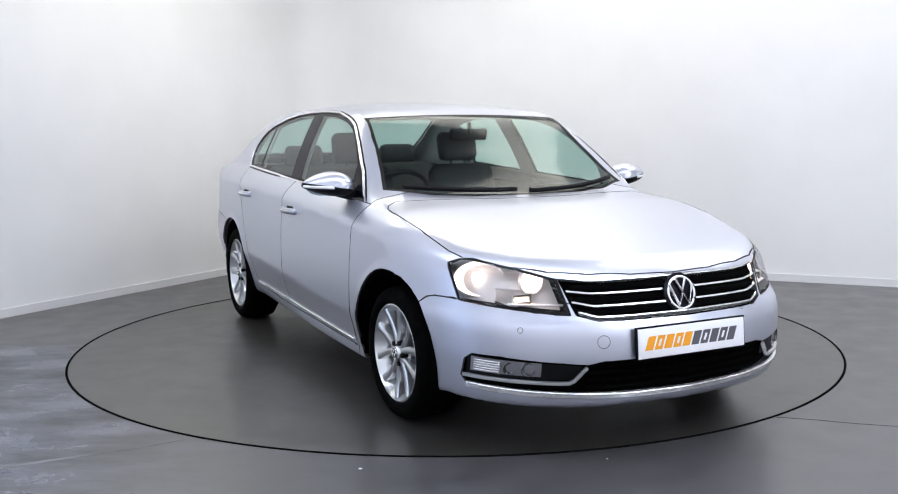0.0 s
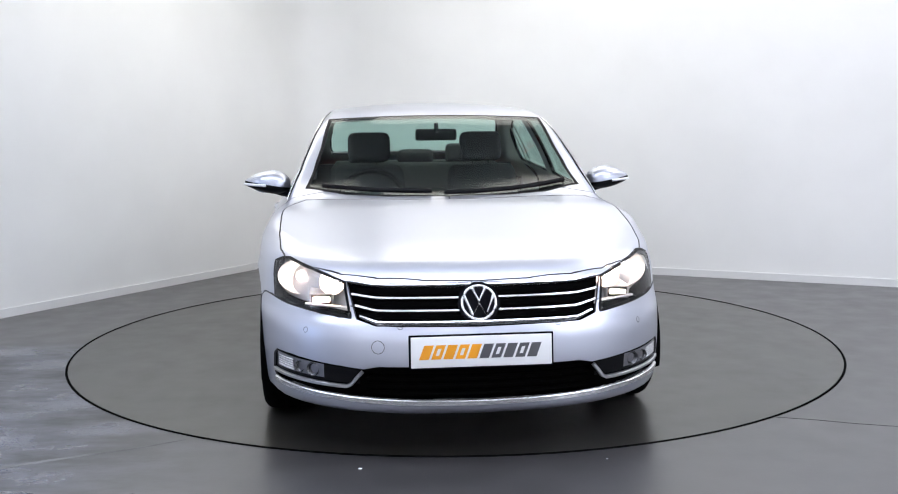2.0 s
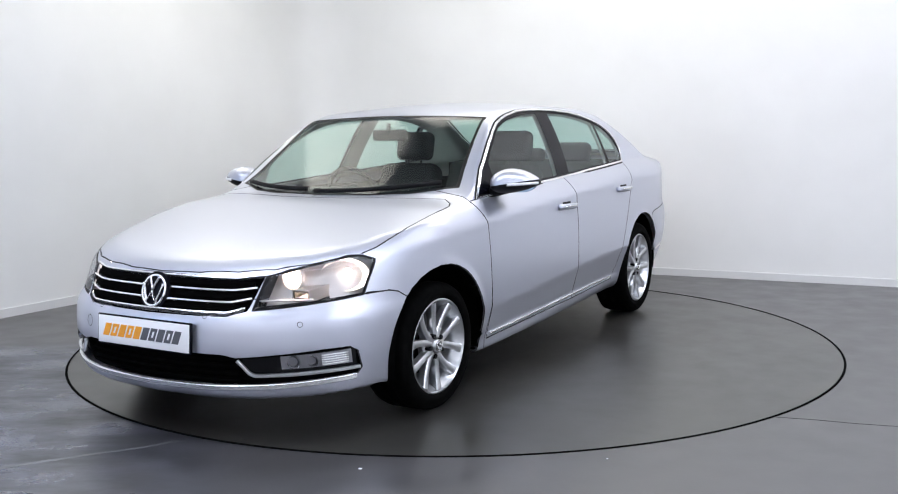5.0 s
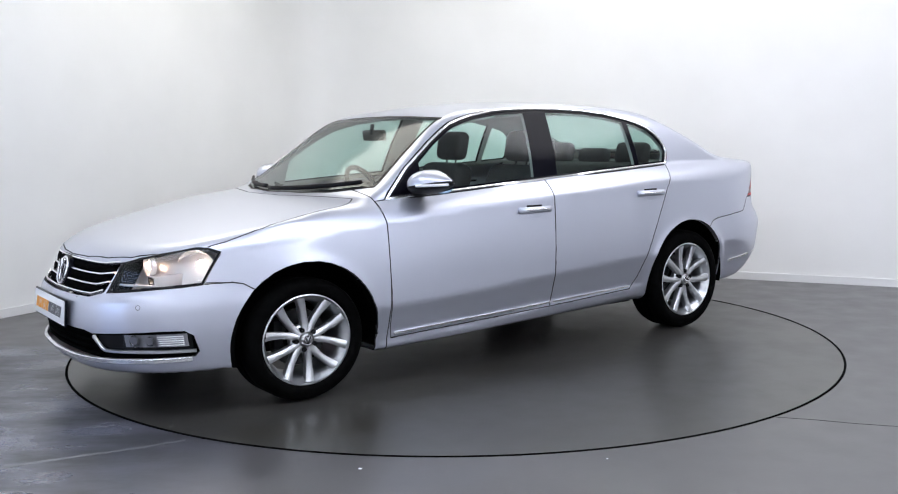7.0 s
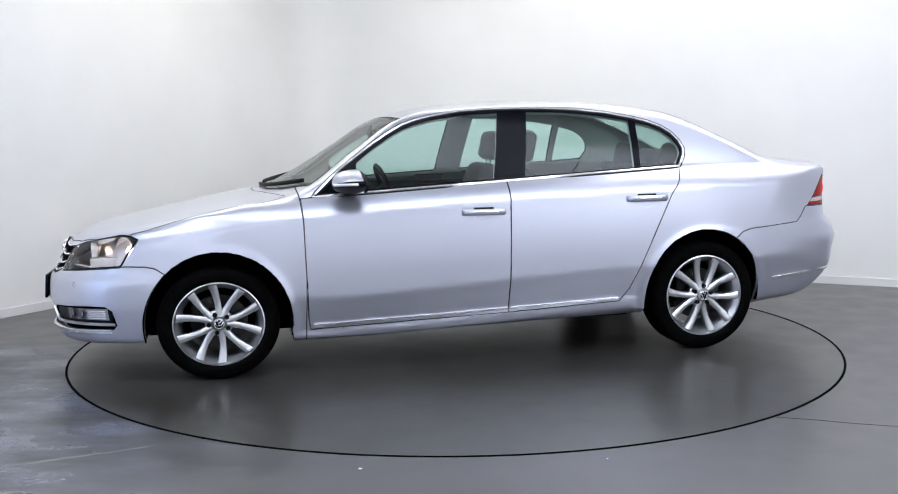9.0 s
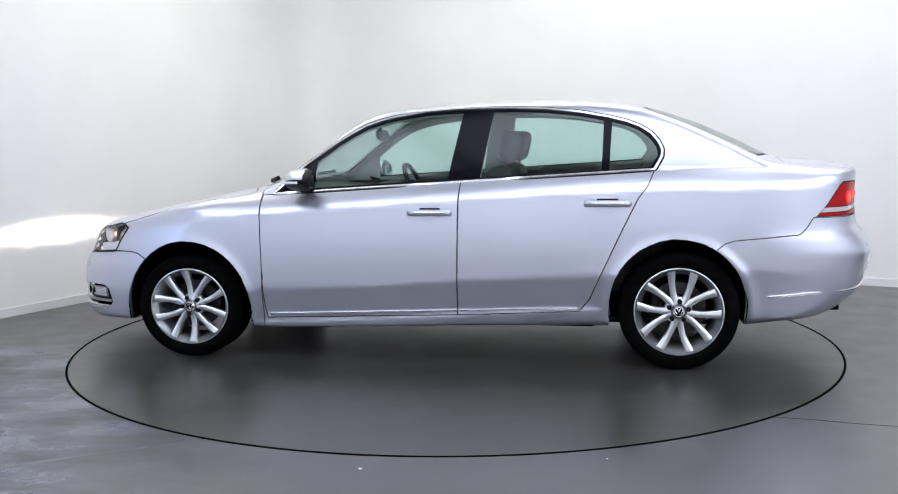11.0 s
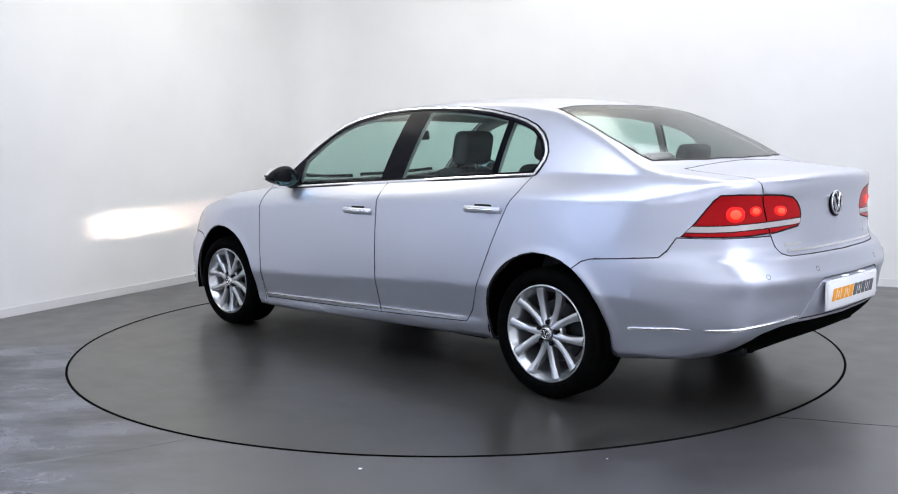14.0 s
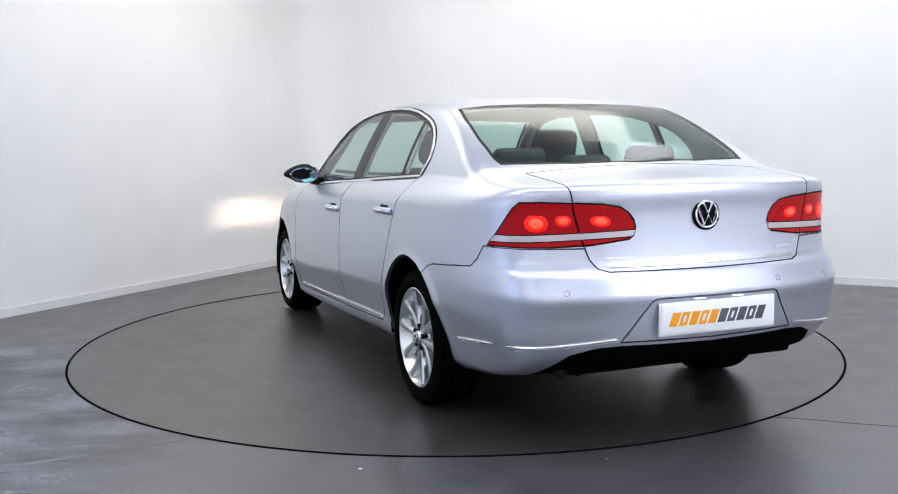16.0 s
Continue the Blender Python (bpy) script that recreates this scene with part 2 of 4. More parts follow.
tagged(new("turntable_pit", mesh_of(bm, "pit", DARK, False)), "dark gap round the turntable", "floor gap", kind="structure")
bm = bmesh.new()
bmesh.ops.create_cube(bm, size=1)
for v in bm.verts:
    v.co = Vector((v.co.x * 26, v.co.y * 26, ROOM_H + 0.1 + v.co.z * 0.2))
tagged(new("ceiling", mesh_of(bm, "ceiling", CEILMAT, False)), "white painted ceiling", "ceiling", kind="structure")

turntable = tagged(new("turntable"), "round grey painted vehicle turntable set flush in the floor", "turntable")
bm = bmesh.new()
lathe(bm, [(0.001, 0.0), (1.2, 0.0), (TABLE_R - 0.006, 0.0), (TABLE_R - 0.002, -0.004), (TABLE_R - 0.002, -0.05)], 180, "z")
part("disc", bm, DISCMAT, turntable, sharp=30)
bm = bmesh.new()
lathe(bm, [(TABLE_R - 0.0048, 0.003), (TABLE_R + 0.0048, 0.003), (TABLE_R + 0.0048, -0.03), (TABLE_R - 0.0048, -0.03)], 180, "z", closed=True)
part("rubber_edge", bm, DARK, turntable, "thin black rubber edge", sharp=30)

for px, py, r in ((-0.36, -2.375, 0.006), (0.58, -2.29, 0.004)):
    bm = bmesh.new()
    bmesh.ops.create_icosphere(bm, subdivisions=2, radius=1.0)
    for v in bm.verts:
        v.co = Vector((px + v.co.x * r * 1.4, py + v.co.y * r, max(0.0, 0.002 + v.co.z * r * 0.5)))
    tagged(new("paint_chip", mesh_of(bm, "paint_chip", WHITE)), "tiny white paint chip lying on the grey floor", "debris")

bm = bmesh.new()
line = [(-2.1, -2.50), (-1.741, -2.325), (-1.505, -2.205), (-1.285, -2.105), (-1.12, -2.0)]
rows = []
for k, (px, py) in enumerate(line):
    w = 0.020 * (1 - 0.18 * k)
    rows.append([bm.verts.new((px + w * 0.45, py - w, 0.0005)), bm.verts.new((px, py, 0.0022)), bm.verts.new((px - w * 0.45, py + w, 0.0005))])
for a, b in zip(rows, rows[1:]):
    for i in range(2):
        bm.faces.new((a[i], b[i], b[i + 1], a[i + 1]))
bmesh.ops.recalc_face_normals(bm, faces=bm.faces)
SCUFF = grain(mat("scuffed_floor_paint", (0.12, 0.12, 0.13), 0.5), 6, (0.07, 0.071, 0.076), (0.15, 0.152, 0.162))
tagged(new("floor_ridge", mesh_of(bm, "floor_ridge", SCUFF)), "faint pale trowel ridge in the grey floor", "floor mark", kind="structure")

bm = bmesh.new()
tube(bm, [(1.40, -1.77, 0.0), (1.55, -1.812, 0.0), (1.70, -1.872, 0.0), (1.9, -1.93, 0.0), (2.3, -2.09, 0.0)], 0.0022, 6, 0.5)
tagged(new("floor_crack", mesh_of(bm, "floor_crack", DARK)), "hairline crack in the grey floor paint", "floor mark", kind="structure")


def curve(*knots):
    """A smooth monotone curve through (x, y) pairs."""
    k = sorted(knots)
    xs, ys = np.array([a for a, _ in k], float), np.array([b for _, b in k], float)
    h, d = np.diff(xs), np.diff(ys) / np.diff(xs)
    m = np.concatenate([[d[0]], [0 if a * b <= 0 else 3 * (p + q) / ((2 * q + p) / a + (q + 2 * p) / b) for a, b, p, q in zip(d, d[1:], h, h[1:])], [d[-1]]])

    def f(x):
        x = np.clip(x, xs[0], xs[-1])
        i = np.clip(np.searchsorted(xs, x) - 1, 0, len(h) - 1)
        t = (x - xs[i]) / h[i]
        return (ys[i] * (1 + 2 * t) * (1 - t) ** 2 + h[i] * m[i] * t * (1 - t) ** 2 + ys[i + 1] * t * t * (3 - 2 * t) + h[i] * m[i + 1] * t * t * (t - 1))
    return f


# ---- the saloon's form: x ahead, y to its left, z up ----
top_line = curve((-2.40, 1.048), (-2.34, 1.056), (-2.2, 1.068), (-2.0, 1.088), (-1.92, 1.104), (-1.70, 1.208), (-1.45, 1.315), (-1.2, 1.392), (-0.8, 1.438), (-0.43, 1.447), (0.0, 1.425),
                 (0.2, 1.398), (0.4, 1.345), (0.7, 1.165), (1.0, 0.992), (1.1, 0.948), (1.3, 0.912), (1.64, 0.842), (1.9, 0.788), (2.05, 0.752), (2.17, 0.708), (2.3, 0.64))
top_crown = curve((-2.4, 0.015), (-1.9, 0.012), (-1.5, 0.012), (-1.0, 0.035), (-0.4, 0.048), (0.0, 0.045), (0.3, 0.015), (0.7, 0.004), (1.1, 0.012), (2.3, 0.02))
top_shift = curve((-2.4, -0.08), (-1.5, -0.10), (-0.9, 0.0), (0.1, 0.0), (0.35, 0.05), (0.6, 0.08), (0.85, 0.12), (1.0, 0.11), (1.25, 0.04), (2.3, 0.05))
nose = curve((0.12, 2.08), (0.15, 2.17), (0.187, 2.23), (0.23, 2.262), (0.30, 2.275), (0.40, 2.287), (0.47, 2.283), (0.51, 2.274), (0.53, 2.262), (0.56, 2.236), (0.615, 2.21), (0.685, 2.176), (0.75, 2.11), (0.85, 1.93), (1.5, 1.9))
nose_bow = curve((0, 0), (0.26, 0.02), (0.45, 0.070), (0.6, 0.150), (0.7, 0.240), (0.78, 0.36), (0.84, 0.51), (0.9, 0.75), (1.0, 1.2))
tail = curve((0.2, -2.08), (0.27, -2.2), (0.33, -2.3), (0.40, -2.372), (0.45, -2.402), (0.55, -2.420), (0.615, -2.434), (0.630, -2.433), (0.642, -2.427), (0.70, -2.395), (0.725, -2.368), (0.76, -2.352), (0.924, -2.340), (1.0, -2.347), (1.04, -2.362), (1.1, -2.34), (1.5, -2.3))
tail_bow = curve((0, 0), (0.25, 0.010), (0.45, 0.040), (0.54, 0.065), (0.65, 0.105), (0.7, 0.13), (0.75, 0.175), (0.8, 0.26), (0.86, 0.45), (0.92, 0.8), (1.0, 1.2))
flank = curve((-2.4, 0.755), (-2.2, 0.80), (-2.03, 0.835), (-1.8, 0.868), (-1.36, 0.892), (-0.8, 0.895), (0.0, 0.897), (0.8, 0.897), (1.36, 0.892), (1.7, 0.872), (1.95, 0.832), (2.2, 0.758), (2.4, 0.66))
crease_z = curve((-2.4, 0.955), (-1.94, 0.948), (-1.12, 0.928), (-0.19, 0.888), (0.92, 0.814), (1.29, 0.782), (1.8, 0.73), (2.4, 0.66))
belt_z = curve((-2.4, 1.07), (-1.23, 1.05), (-0.24, 0.99), (0.56, 0.945), (0.85, 0.925), (1.3, 0.895), (2.0, 0.84), (2.4, 0.8))
belt_y = curve((-2.4, 0.65), (-2.2, 0.70), (-1.8, 0.77), (-1.23, 0.788), (-0.24, 0.802), (0.85, 0.795), (1.3, 0.815), (1.7, 0.80), (2.0, 0.76), (2.4, 0.68))
lean_in = curve((-2.4, 0.6), (-1.5, 0.55), (-0.2, 0.50), (0.9, 0.48), (2.4, 0.5))
# height over the low crease, which rises towards the back
low_side = curve((-0.45, -0.2), (-0.30, -0.10), (-0.26, -0.058), (-0.225, -0.045), (-0.172, -0.032), (-0.12, -0.018), (-0.06, -0.0025), (-0.006, 0.0113), (0.002, 0.012), (0.1, 0.0125), (0.2, 0.0105), (0.3, 0.005), (0.4, -0.003), (0.8, -0.02))
low_crease = curve((-2.4, 0.56), (-0.83, 0.504), (-0.18, 0.468), (0.41, 0.430), (0.9, 0.411), (1.4, 0.40), (2.4, 0.39))
underside = curve((-2.45, 0.37), (-2.2, 0.30), (-1.9, 0.255), (-1.7, 0.235), (-1.0, 0.215), (-0.2, 0.205), (0.9, 0.18), (1.7, 0.205), (2.0, 0.195), (2.35, 0.165))
WHEELS = ((1.356, 0.292), (-1.356, 0.312))


def soft_min(a, b, k):
    h = np.clip(0.5 + 0.5 * (b - a) / k, 0, 1)
    return b + (a - b) * h - k * h * (1 - h)


def side_y(x, z):
    zc, zb = crease_z(x), belt_z(x)
    w = flank(x)
    lc = low_crease(x)
    low = w + low_side(z - lc)
    w = w + low_side(zc - lc)
    low = low + 0.008 * np.clip((0.98 - np.abs(x)) / 0.06, 0, 1) * np.exp(-((z - low_crease(x) + 0.222) / 0.034) ** 4)
    s = np.clip((z - zc) / np.maximum(zb - zc, 0.02), 0, 1)
    mid = w + (belt_y(x) - w) * (0.45 * s + 0.55 * s * s)
    u = np.clip((z - zb) / 0.42, 0, 1.3)
    up = belt_y(x) - (z - zb) * lean_in(x) + 0.07 * u * (1 - u)
    y = np.where(z < zc, low, np.where(z < zb, mid, up))
    for wx, wz in WHEELS:
        r = np.hypot(x - wx, z - wz)
        y = y + 0.010 * np.exp(-((r - 0.372) / 0.028) ** 2) * (z < 0.8)
    return y


def body_field(x, y, z):
    """Above zero inside the body."""
    y = np.abs(y)
    top = top_line(x + top_shift(x) * (y / 0.66) ** 2) - top_crown(x) * (y / 0.65) ** 2 - z
    f = soft_min((side_y(x, z) - y) * 0.95, top * 0.9, 0.038)
    f = soft_min(f, (nose(z) - nose_bow(y) - x) * 0.85, 0.05)
    f = soft_min(f, (x - tail(z) - tail_bow(y)) * 0.85, 0.05)
    return soft_min(f, z - underside(x), 0.02)


# ---- the body skin, cut into its panels ----
def grow_half():
    """The left half of the skin: rays from a spine out to the form's surface."""
    na, ne, nx = 150, 60, 168
    lats = np.linspace(-math.pi / 2, math.pi / 2, na + 1)
    rows = [(-1.75, -a) for a in np.linspace(math.pi / 2, 0, ne + 1)] + [(x, 0.0) for x in np.linspace(-1.75, 1.6, nx + 1)[1:-1]] + [(1.6, a) for a in np.linspace(0, math.pi / 2, ne + 1)]
    ox = np.array([r[0] for r in rows])[:, None] + 0 * lats
    ps = np.array([r[1] for r in rows])[:, None]
    dx, dy, dz = np.sin(ps) + 0 * lats, np.cos(ps) * np.cos(lats), np.cos(ps) * np.sin(lats)
    lo, hi = np.zeros_like(dx), np.full_like(dx, 2.0)
    for _ in range(36):
        m = (lo + hi) / 2
        inside = body_field(ox + dx * m, dy * m, 0.6 + dz * m) > 0
        lo, hi = np.where(inside, m, lo), np.where(inside, hi, m)
    pts = np.stack([ox + dx * lo, np.where(np.abs(dy) < 1e-9, 0, dy * lo), 0.6 + dz * lo], -1)
    n, k = pts.shape[:2]
    bm = bmesh.new()
    vs = [[bm.verts.new(pts[i, j]) for j in range(k)] for i in range(n)]
    for i in range(n - 1):
        for j in range(k - 1):
            bm.faces.new((vs[i][j], vs[i + 1][j], vs[i + 1][j + 1], vs[i][j + 1]))
    bmesh.ops.remove_doubles(bm, verts=bm.verts, dist=1e-5)
    lip = [v for v in bm.verts if v.co.x < -2.12 and v.co.z > 0.955]
    for _ in range(5):   # an even edge along the boot lid
        bmesh.ops.smooth_vert(bm, verts=lip, factor=0.5, use_axis_x=True, use_axis_z=True)
    bmesh.ops.recalc_face_normals(bm, faces=bm.faces)
    return bm


X, Y, Z = Vector((1, 0, 0)), Vector((0, 1, 0)), Vector((0, 0, 1))
SIDE, FRONT, TOP = (X, Z), (Y, Z), (X, Y)
SLANT = ((Y - X).normalized(), Z)


def in_poly(a, b, poly):
    ins, j = False, len(poly) - 1
    for i in range(len(poly)):
        (x0, y0), (x1, y1) = poly[i], poly[j]
        if (y0 > b) != (y1 > b) and a < (x1 - x0) * (b - y0) / (y1 - y0) + x0:
            ins = not ins
        j = i
    return ins


def cut(bm, poly, axes, test, ident, keep=()):
    """Cuts the skin along a polygon seen along one direction and gives its inside a panel number."""
    e1, e2 = axes
    lo = (min(p[0] for p in poly) - 0.05, min(p[1] for p in poly) - 0.05)
    hi = (max(p[0] for p in poly) + 0.05, max(p[1] for p in poly) + 0.05)

    def near(f):
        c = f.calc_center_median()
        a, b = c.dot(e1), c.dot(e2)
        return lo[0] < a < hi[0] and lo[1] < b < hi[1] and test(c, f.normal)
    cand = {f for f in bm.faces if near(f)}
    for i in range(len(poly)):
        (a0, b0), (a1, b1) = poly[i - 1], poly[i]
        no = (e1 * (b1 - b0) - e2 * (a1 - a0)).normalized()
        co = e1 * a0 + e2 * b0
        x0, x1, y0, y1 = min(a0, a1) - 0.012, max(a0, a1) + 0.012, min(b0, b1) - 0.012, max(b0, b1) + 0.012
        sel = []
        for f in cand:
            pa = [v.co.dot(e1) for v in f.verts]
            pb = [v.co.dot(e2) for v in f.verts]
            if max(pa) > x0 and min(pa) < x1 and max(pb) > y0 and min(pb) < y1:
                sel.append(f)
        if not sel:
            continue
        cand.difference_update(sel)
        geom = sel + list({e for f in sel for e in f.edges}) + list({v for f in sel for v in f.verts})
        out = bmesh.ops.bisect_plane(bm, geom=geom, plane_co=co, plane_no=no, dist=0.0004)
        cand.update(g for g in out["geom"] if isinstance(g, bmesh.types.BMFace))
    for f in cand:
        if f.is_valid and f.material_index not in keep:
            c = f.calc_center_median()
            if in_poly(c.dot(e1), c.dot(e2), poly):
                f.material_index = ident


def arch_poly(cx, cz, r, squash=1.0):
    return [(cx + r + 0.012, 0.05)] + [(cx + r * math.cos(a) * squash, cz + r * math.sin(a)) for a in np.linspace(-0.15, math.pi + 0.15, 41)] + [(cx - r - 0.012, 0.05)]


SHELL, WING, HOOD, FDOOR, RDOOR, FBUMP, RBUMP, LID, FRAME, FGLASS, RGLASS, QGLASS, SCREEN, BACKGLASS, HEADL, GRILLE, INTAKE, LAMPO, LAMPI, BAND, VALANCE, GONE, SURROUND = range(23)
DLO = [(0.857, 0.927), (0.70, 1.07), (0.60, 1.143), (0.513, 1.204), (0.43, 1.256), (0.352, 1.298), (0.27, 1.325), (0.187, 1.345), (0.019, 1.372), (-0.13, 1.382), (-0.28, 1.386), (-0.46, 1.385), (-0.65, 1.377),
       (-0.83, 1.358), (-0.99, 1.328), (-1.08, 1.305), (-1.155, 1.276), (-1.21, 1.24), (-1.245, 1.20), (-1.266, 1.155), (-1.264, 1.12), (-1.225, 1.05), (-0.22, 0.991), (0.57, 0.942)]
HEAD_U = [(-1.121, 0.683), (-1.03, 0.706), (-0.947, 0.724), (-0.772, 0.754), (-0.72, 0.751), (-0.667, 0.733), (-0.68, 0.70), (-0.703, 0.653), (-0.73, 0.594), (-0.82, 0.585), (-0.919, 0.577), (-1.05, 0.565), (-1.184, 0.553)]
LAMP = [(0.818, 0.808), (0.798, 0.86), (0.777, 0.918), (0.760, 0.96), (0.742, 0.983), (0.66, 0.984), (0.45, 0.974), (0.38, 0.962), (0.345, 0.94), (0.322, 0.910), (0.315, 0.88), (0.325, 0.85), (0.345, 0.836), (0.50, 0.816), (0.66, 0.809)]
skin = grow_half()
flat = lambda c, nn: nn.y > 0.25 and c.y > 0.45
cut(skin, [(0.915, 0.1), (0.905, 0.5), (0.913, 0.80), (0.925, 0.925), (0.935, 0.975), (1.06, 0.995), (1.9, 0.95), (2.3, 0.9), (2.3, 0.1)], SIDE, lambda c, nn: True, WING)
cut(skin, [(0.92, 0.92), (0.913, 0.80), (0.905, 0.5), (0.899, 0.30), (0.89, 0.238), (-0.187, 0.273), (-0.193, 0.63), (-0.20, 0.99), (0.57, 0.942), (0.857, 0.925)], SIDE, flat, FDOOR)
cut(skin, [(-0.201, 0.99), (-0.194, 0.63), (-0.188, 0.273), (-0.84, 0.303), (-0.893, 0.37), (-0.945, 0.49), (-1.058, 0.737), (-1.14, 0.905), (-1.19, 0.97), (-1.225, 1.048), (-0.22, 0.991)], SIDE, flat, RDOOR)
cut(skin, DLO, SIDE, flat, FRAME)
cut(skin, [(0.625, 0.958), (0.615, 1.10), (0.50, 1.185), (0.42, 1.235), (0.34, 1.278), (0.26, 1.304), (0.18, 1.324), (0.0, 1.350), (-0.195, 1.360), (-0.128, 1.003)], SIDE, flat, FGLASS)
cut(skin, [(-0.306, 1.012), (-0.365, 1.364), (-0.52, 1.362), (-0.66, 1.354), (-0.82, 1.336), (-0.962, 1.310), (-0.952, 1.050)], SIDE, flat, RGLASS)
cut(skin, [(-0.992, 1.053), (-1.005, 1.300), (-1.08, 1.282), (-1.145, 1.256), (-1.20, 1.215), (-1.236, 1.165), (-1.243, 1.125), (-1.207, 1.066)], SIDE, flat, QGLASS)
cut(skin, [(0.375, -0.05), (0.372, 0.2), (0.365, 0.42), (0.352, 0.590), (0.40, 0.596), (0.6, 0.632), (0.75, 0.668), (0.868, 0.705), (0.90, 0.65), (1.0, 0.50), (1.075, 0.30), (1.115, -0.05)], TOP, lambda c, nn: nn.z > 0.2 and c.z > 0.85, SCREEN)
cut(skin, [(-1.215, -0.05), (-1.205, 0.2), (-1.18, 0.42), (-1.20, 0.58), (-1.25, 0.592), (-1.35, 0.612), (-1.55, 0.637), (-1.70, 0.64), (-1.772, 0.625), (-1.81, 0.5), (-1.86, 0.3), (-1.89, -0.05)], TOP, lambda c, nn: nn.z > 0.2 and c.z > 1.0, BACKGLASS)
cut(skin, [(2.17, -0.05), (2.15, 0.2), (2.112, 0.378), (2.05, 0.518), (1.95, 0.64), (1.825, 0.742), (1.70, 0.775), (1.545, 0.789), (1.3, 0.797), (1.188, 0.796), (1.10, 0.782), (1.045, 0.755), (0.995, 0.70), (1.08, 0.45), (1.145, 0.2), (1.16, -0.05)], TOP, lambda c, nn: nn.z > 0.15 and c.z > 0.62, HOOD)
cut(skin, [(1.60, 0.10), (1.60, 0.55), (1.627, 0.568), (1.66, 0.588), (1.707, 0.598), (1.858, 0.597), (2.4, 0.597), (2.4, 0.1)], SIDE, lambda c, nn: c.x > 1.5, FBUMP)
cut(skin, [(-1.50, 0.1), (-1.51, 0.60), (-1.54, 0.645), (-1.58, 0.675), (-1.63, 0.69), (-1.95, 0.718), (-1.985, 0.75), (-2.02, 0.805), (-2.55, 0.805), (-2.55, 0.1)], SIDE, lambda c, nn: c.x < -1.4, RBUMP)
LIDPOLY = [(-0.05, 1.2), (0.575, 1.2), (0.575, 1.05), (0.558, 0.944), (0.54, 0.88), (0.521, 0.812), (0.502, 0.76), (0.479, 0.729), (0.44, 0.716), (-0.05, 0.713)]
cut(skin, [(-1.905, -0.05), (-1.905, 0.80), (-2.6, 0.80), (-2.6, -0.05)], TOP, lambda c, nn: nn.z > 0.3 and c.z > 0.9, SHELL, tuple(range(23)))
cut(skin, LIDPOLY, FRONT, lambda c, nn: c.x < -1.905 and c.z > 0.6, LID, (BACKGLASS,))
cut(skin, LAMP, FRONT, lambda c, nn: c.x < -1.9, LAMPO)
cut(skin, LIDPOLY, FRONT, lambda c, nn: c.x < -1.9 and c.z > 0.6 and in_poly(c.y, c.z, LAMP), LAMPI)
cut(skin, [(0.82, 0.828), (0.82, 0.852), (0.29, 0.872), (0.29, 0.85)], FRONT, lambda c, nn: c.x < -1.9 and in_poly(c.y, c.z, LAMP), BAND)
cut(skin, [(-0.05, 0.418), (0.401, 0.428), (0.50, 0.42), (0.582, 0.392), (0.652, 0.307), (0.72, 0.20), (0.72, 0.05), (-0.05, 0.05)], FRONT, lambda c, nn: c.x < -1.7, VALANCE)
cut(skin, [(-0.05, 0.683), (0.411, 0.676), (0.497, 0.684), (0.475, 0.60), (0.462, 0.553), (0.394, 0.533), (-0.05, 0.530)], FRONT, lambda c, nn: c.x > 1.9, GRILLE)
cut(skin, HEAD_U, SLANT, lambda c, nn: c.x > 1.6 and c.y > 0.40, HEADL)
cut(skin, [(-0.05, 0.384), (0.385, 0.378), (0.44, 0.366), (0.60, 0.380), (0.73, 0.392), (0.785, 0.392), (0.80, 0.37), (0.804, 0.30), (0.795, 0.278), (0.72, 0.268), (0.60, 0.252), (0.463, 0.243), (-0.05, 0.240)], FRONT, lambda c, nn: c.x > 1.75, INTAKE)
for cx, cz, r, sq in ((1.352, 0.295, 0.370, 1.0), (-1.345, 0.345, 0.350, 0.99)):
    cut(skin, arch_poly(cx, cz, r, sq), SIDE, lambda c, nn: c.y > 0.5 and c.z < 0.8, GONE)
RECESS = [(-0.05, 0.612), (0.278, 0.612), (0.295, 0.604), (0.405, 0.445), (-0.05, 0.438)]
cut(skin, RECESS, FRONT, lambda c, nn: c.x < -2.2, SURROUND, (VALANCE,))


def patch(ids, mirrored=None, join=False):
    """A bmesh of the panels with these numbers; mirrored over the car's middle, or joined with its mirror image."""
    out = bmesh.new()
    for sgn in ((1, -1) if join else (-1,) if mirrored else (1,)):
        made = {}
        for f in skin.faces:
            if f.material_index in ids:
                vs = []
                for v in f.verts:
                    if v not in made:
                        made[v] = out.verts.new((v.co.x, v.co.y * sgn, v.co.z))
                    vs.append(made[v])
                out.faces.new(vs if sgn > 0 else vs[::-1])
    if join:
        bmesh.ops.remove_doubles(out, verts=[v for v in out.verts if abs(v.co.y) < 1e-3], dist=2e-3)
    return out


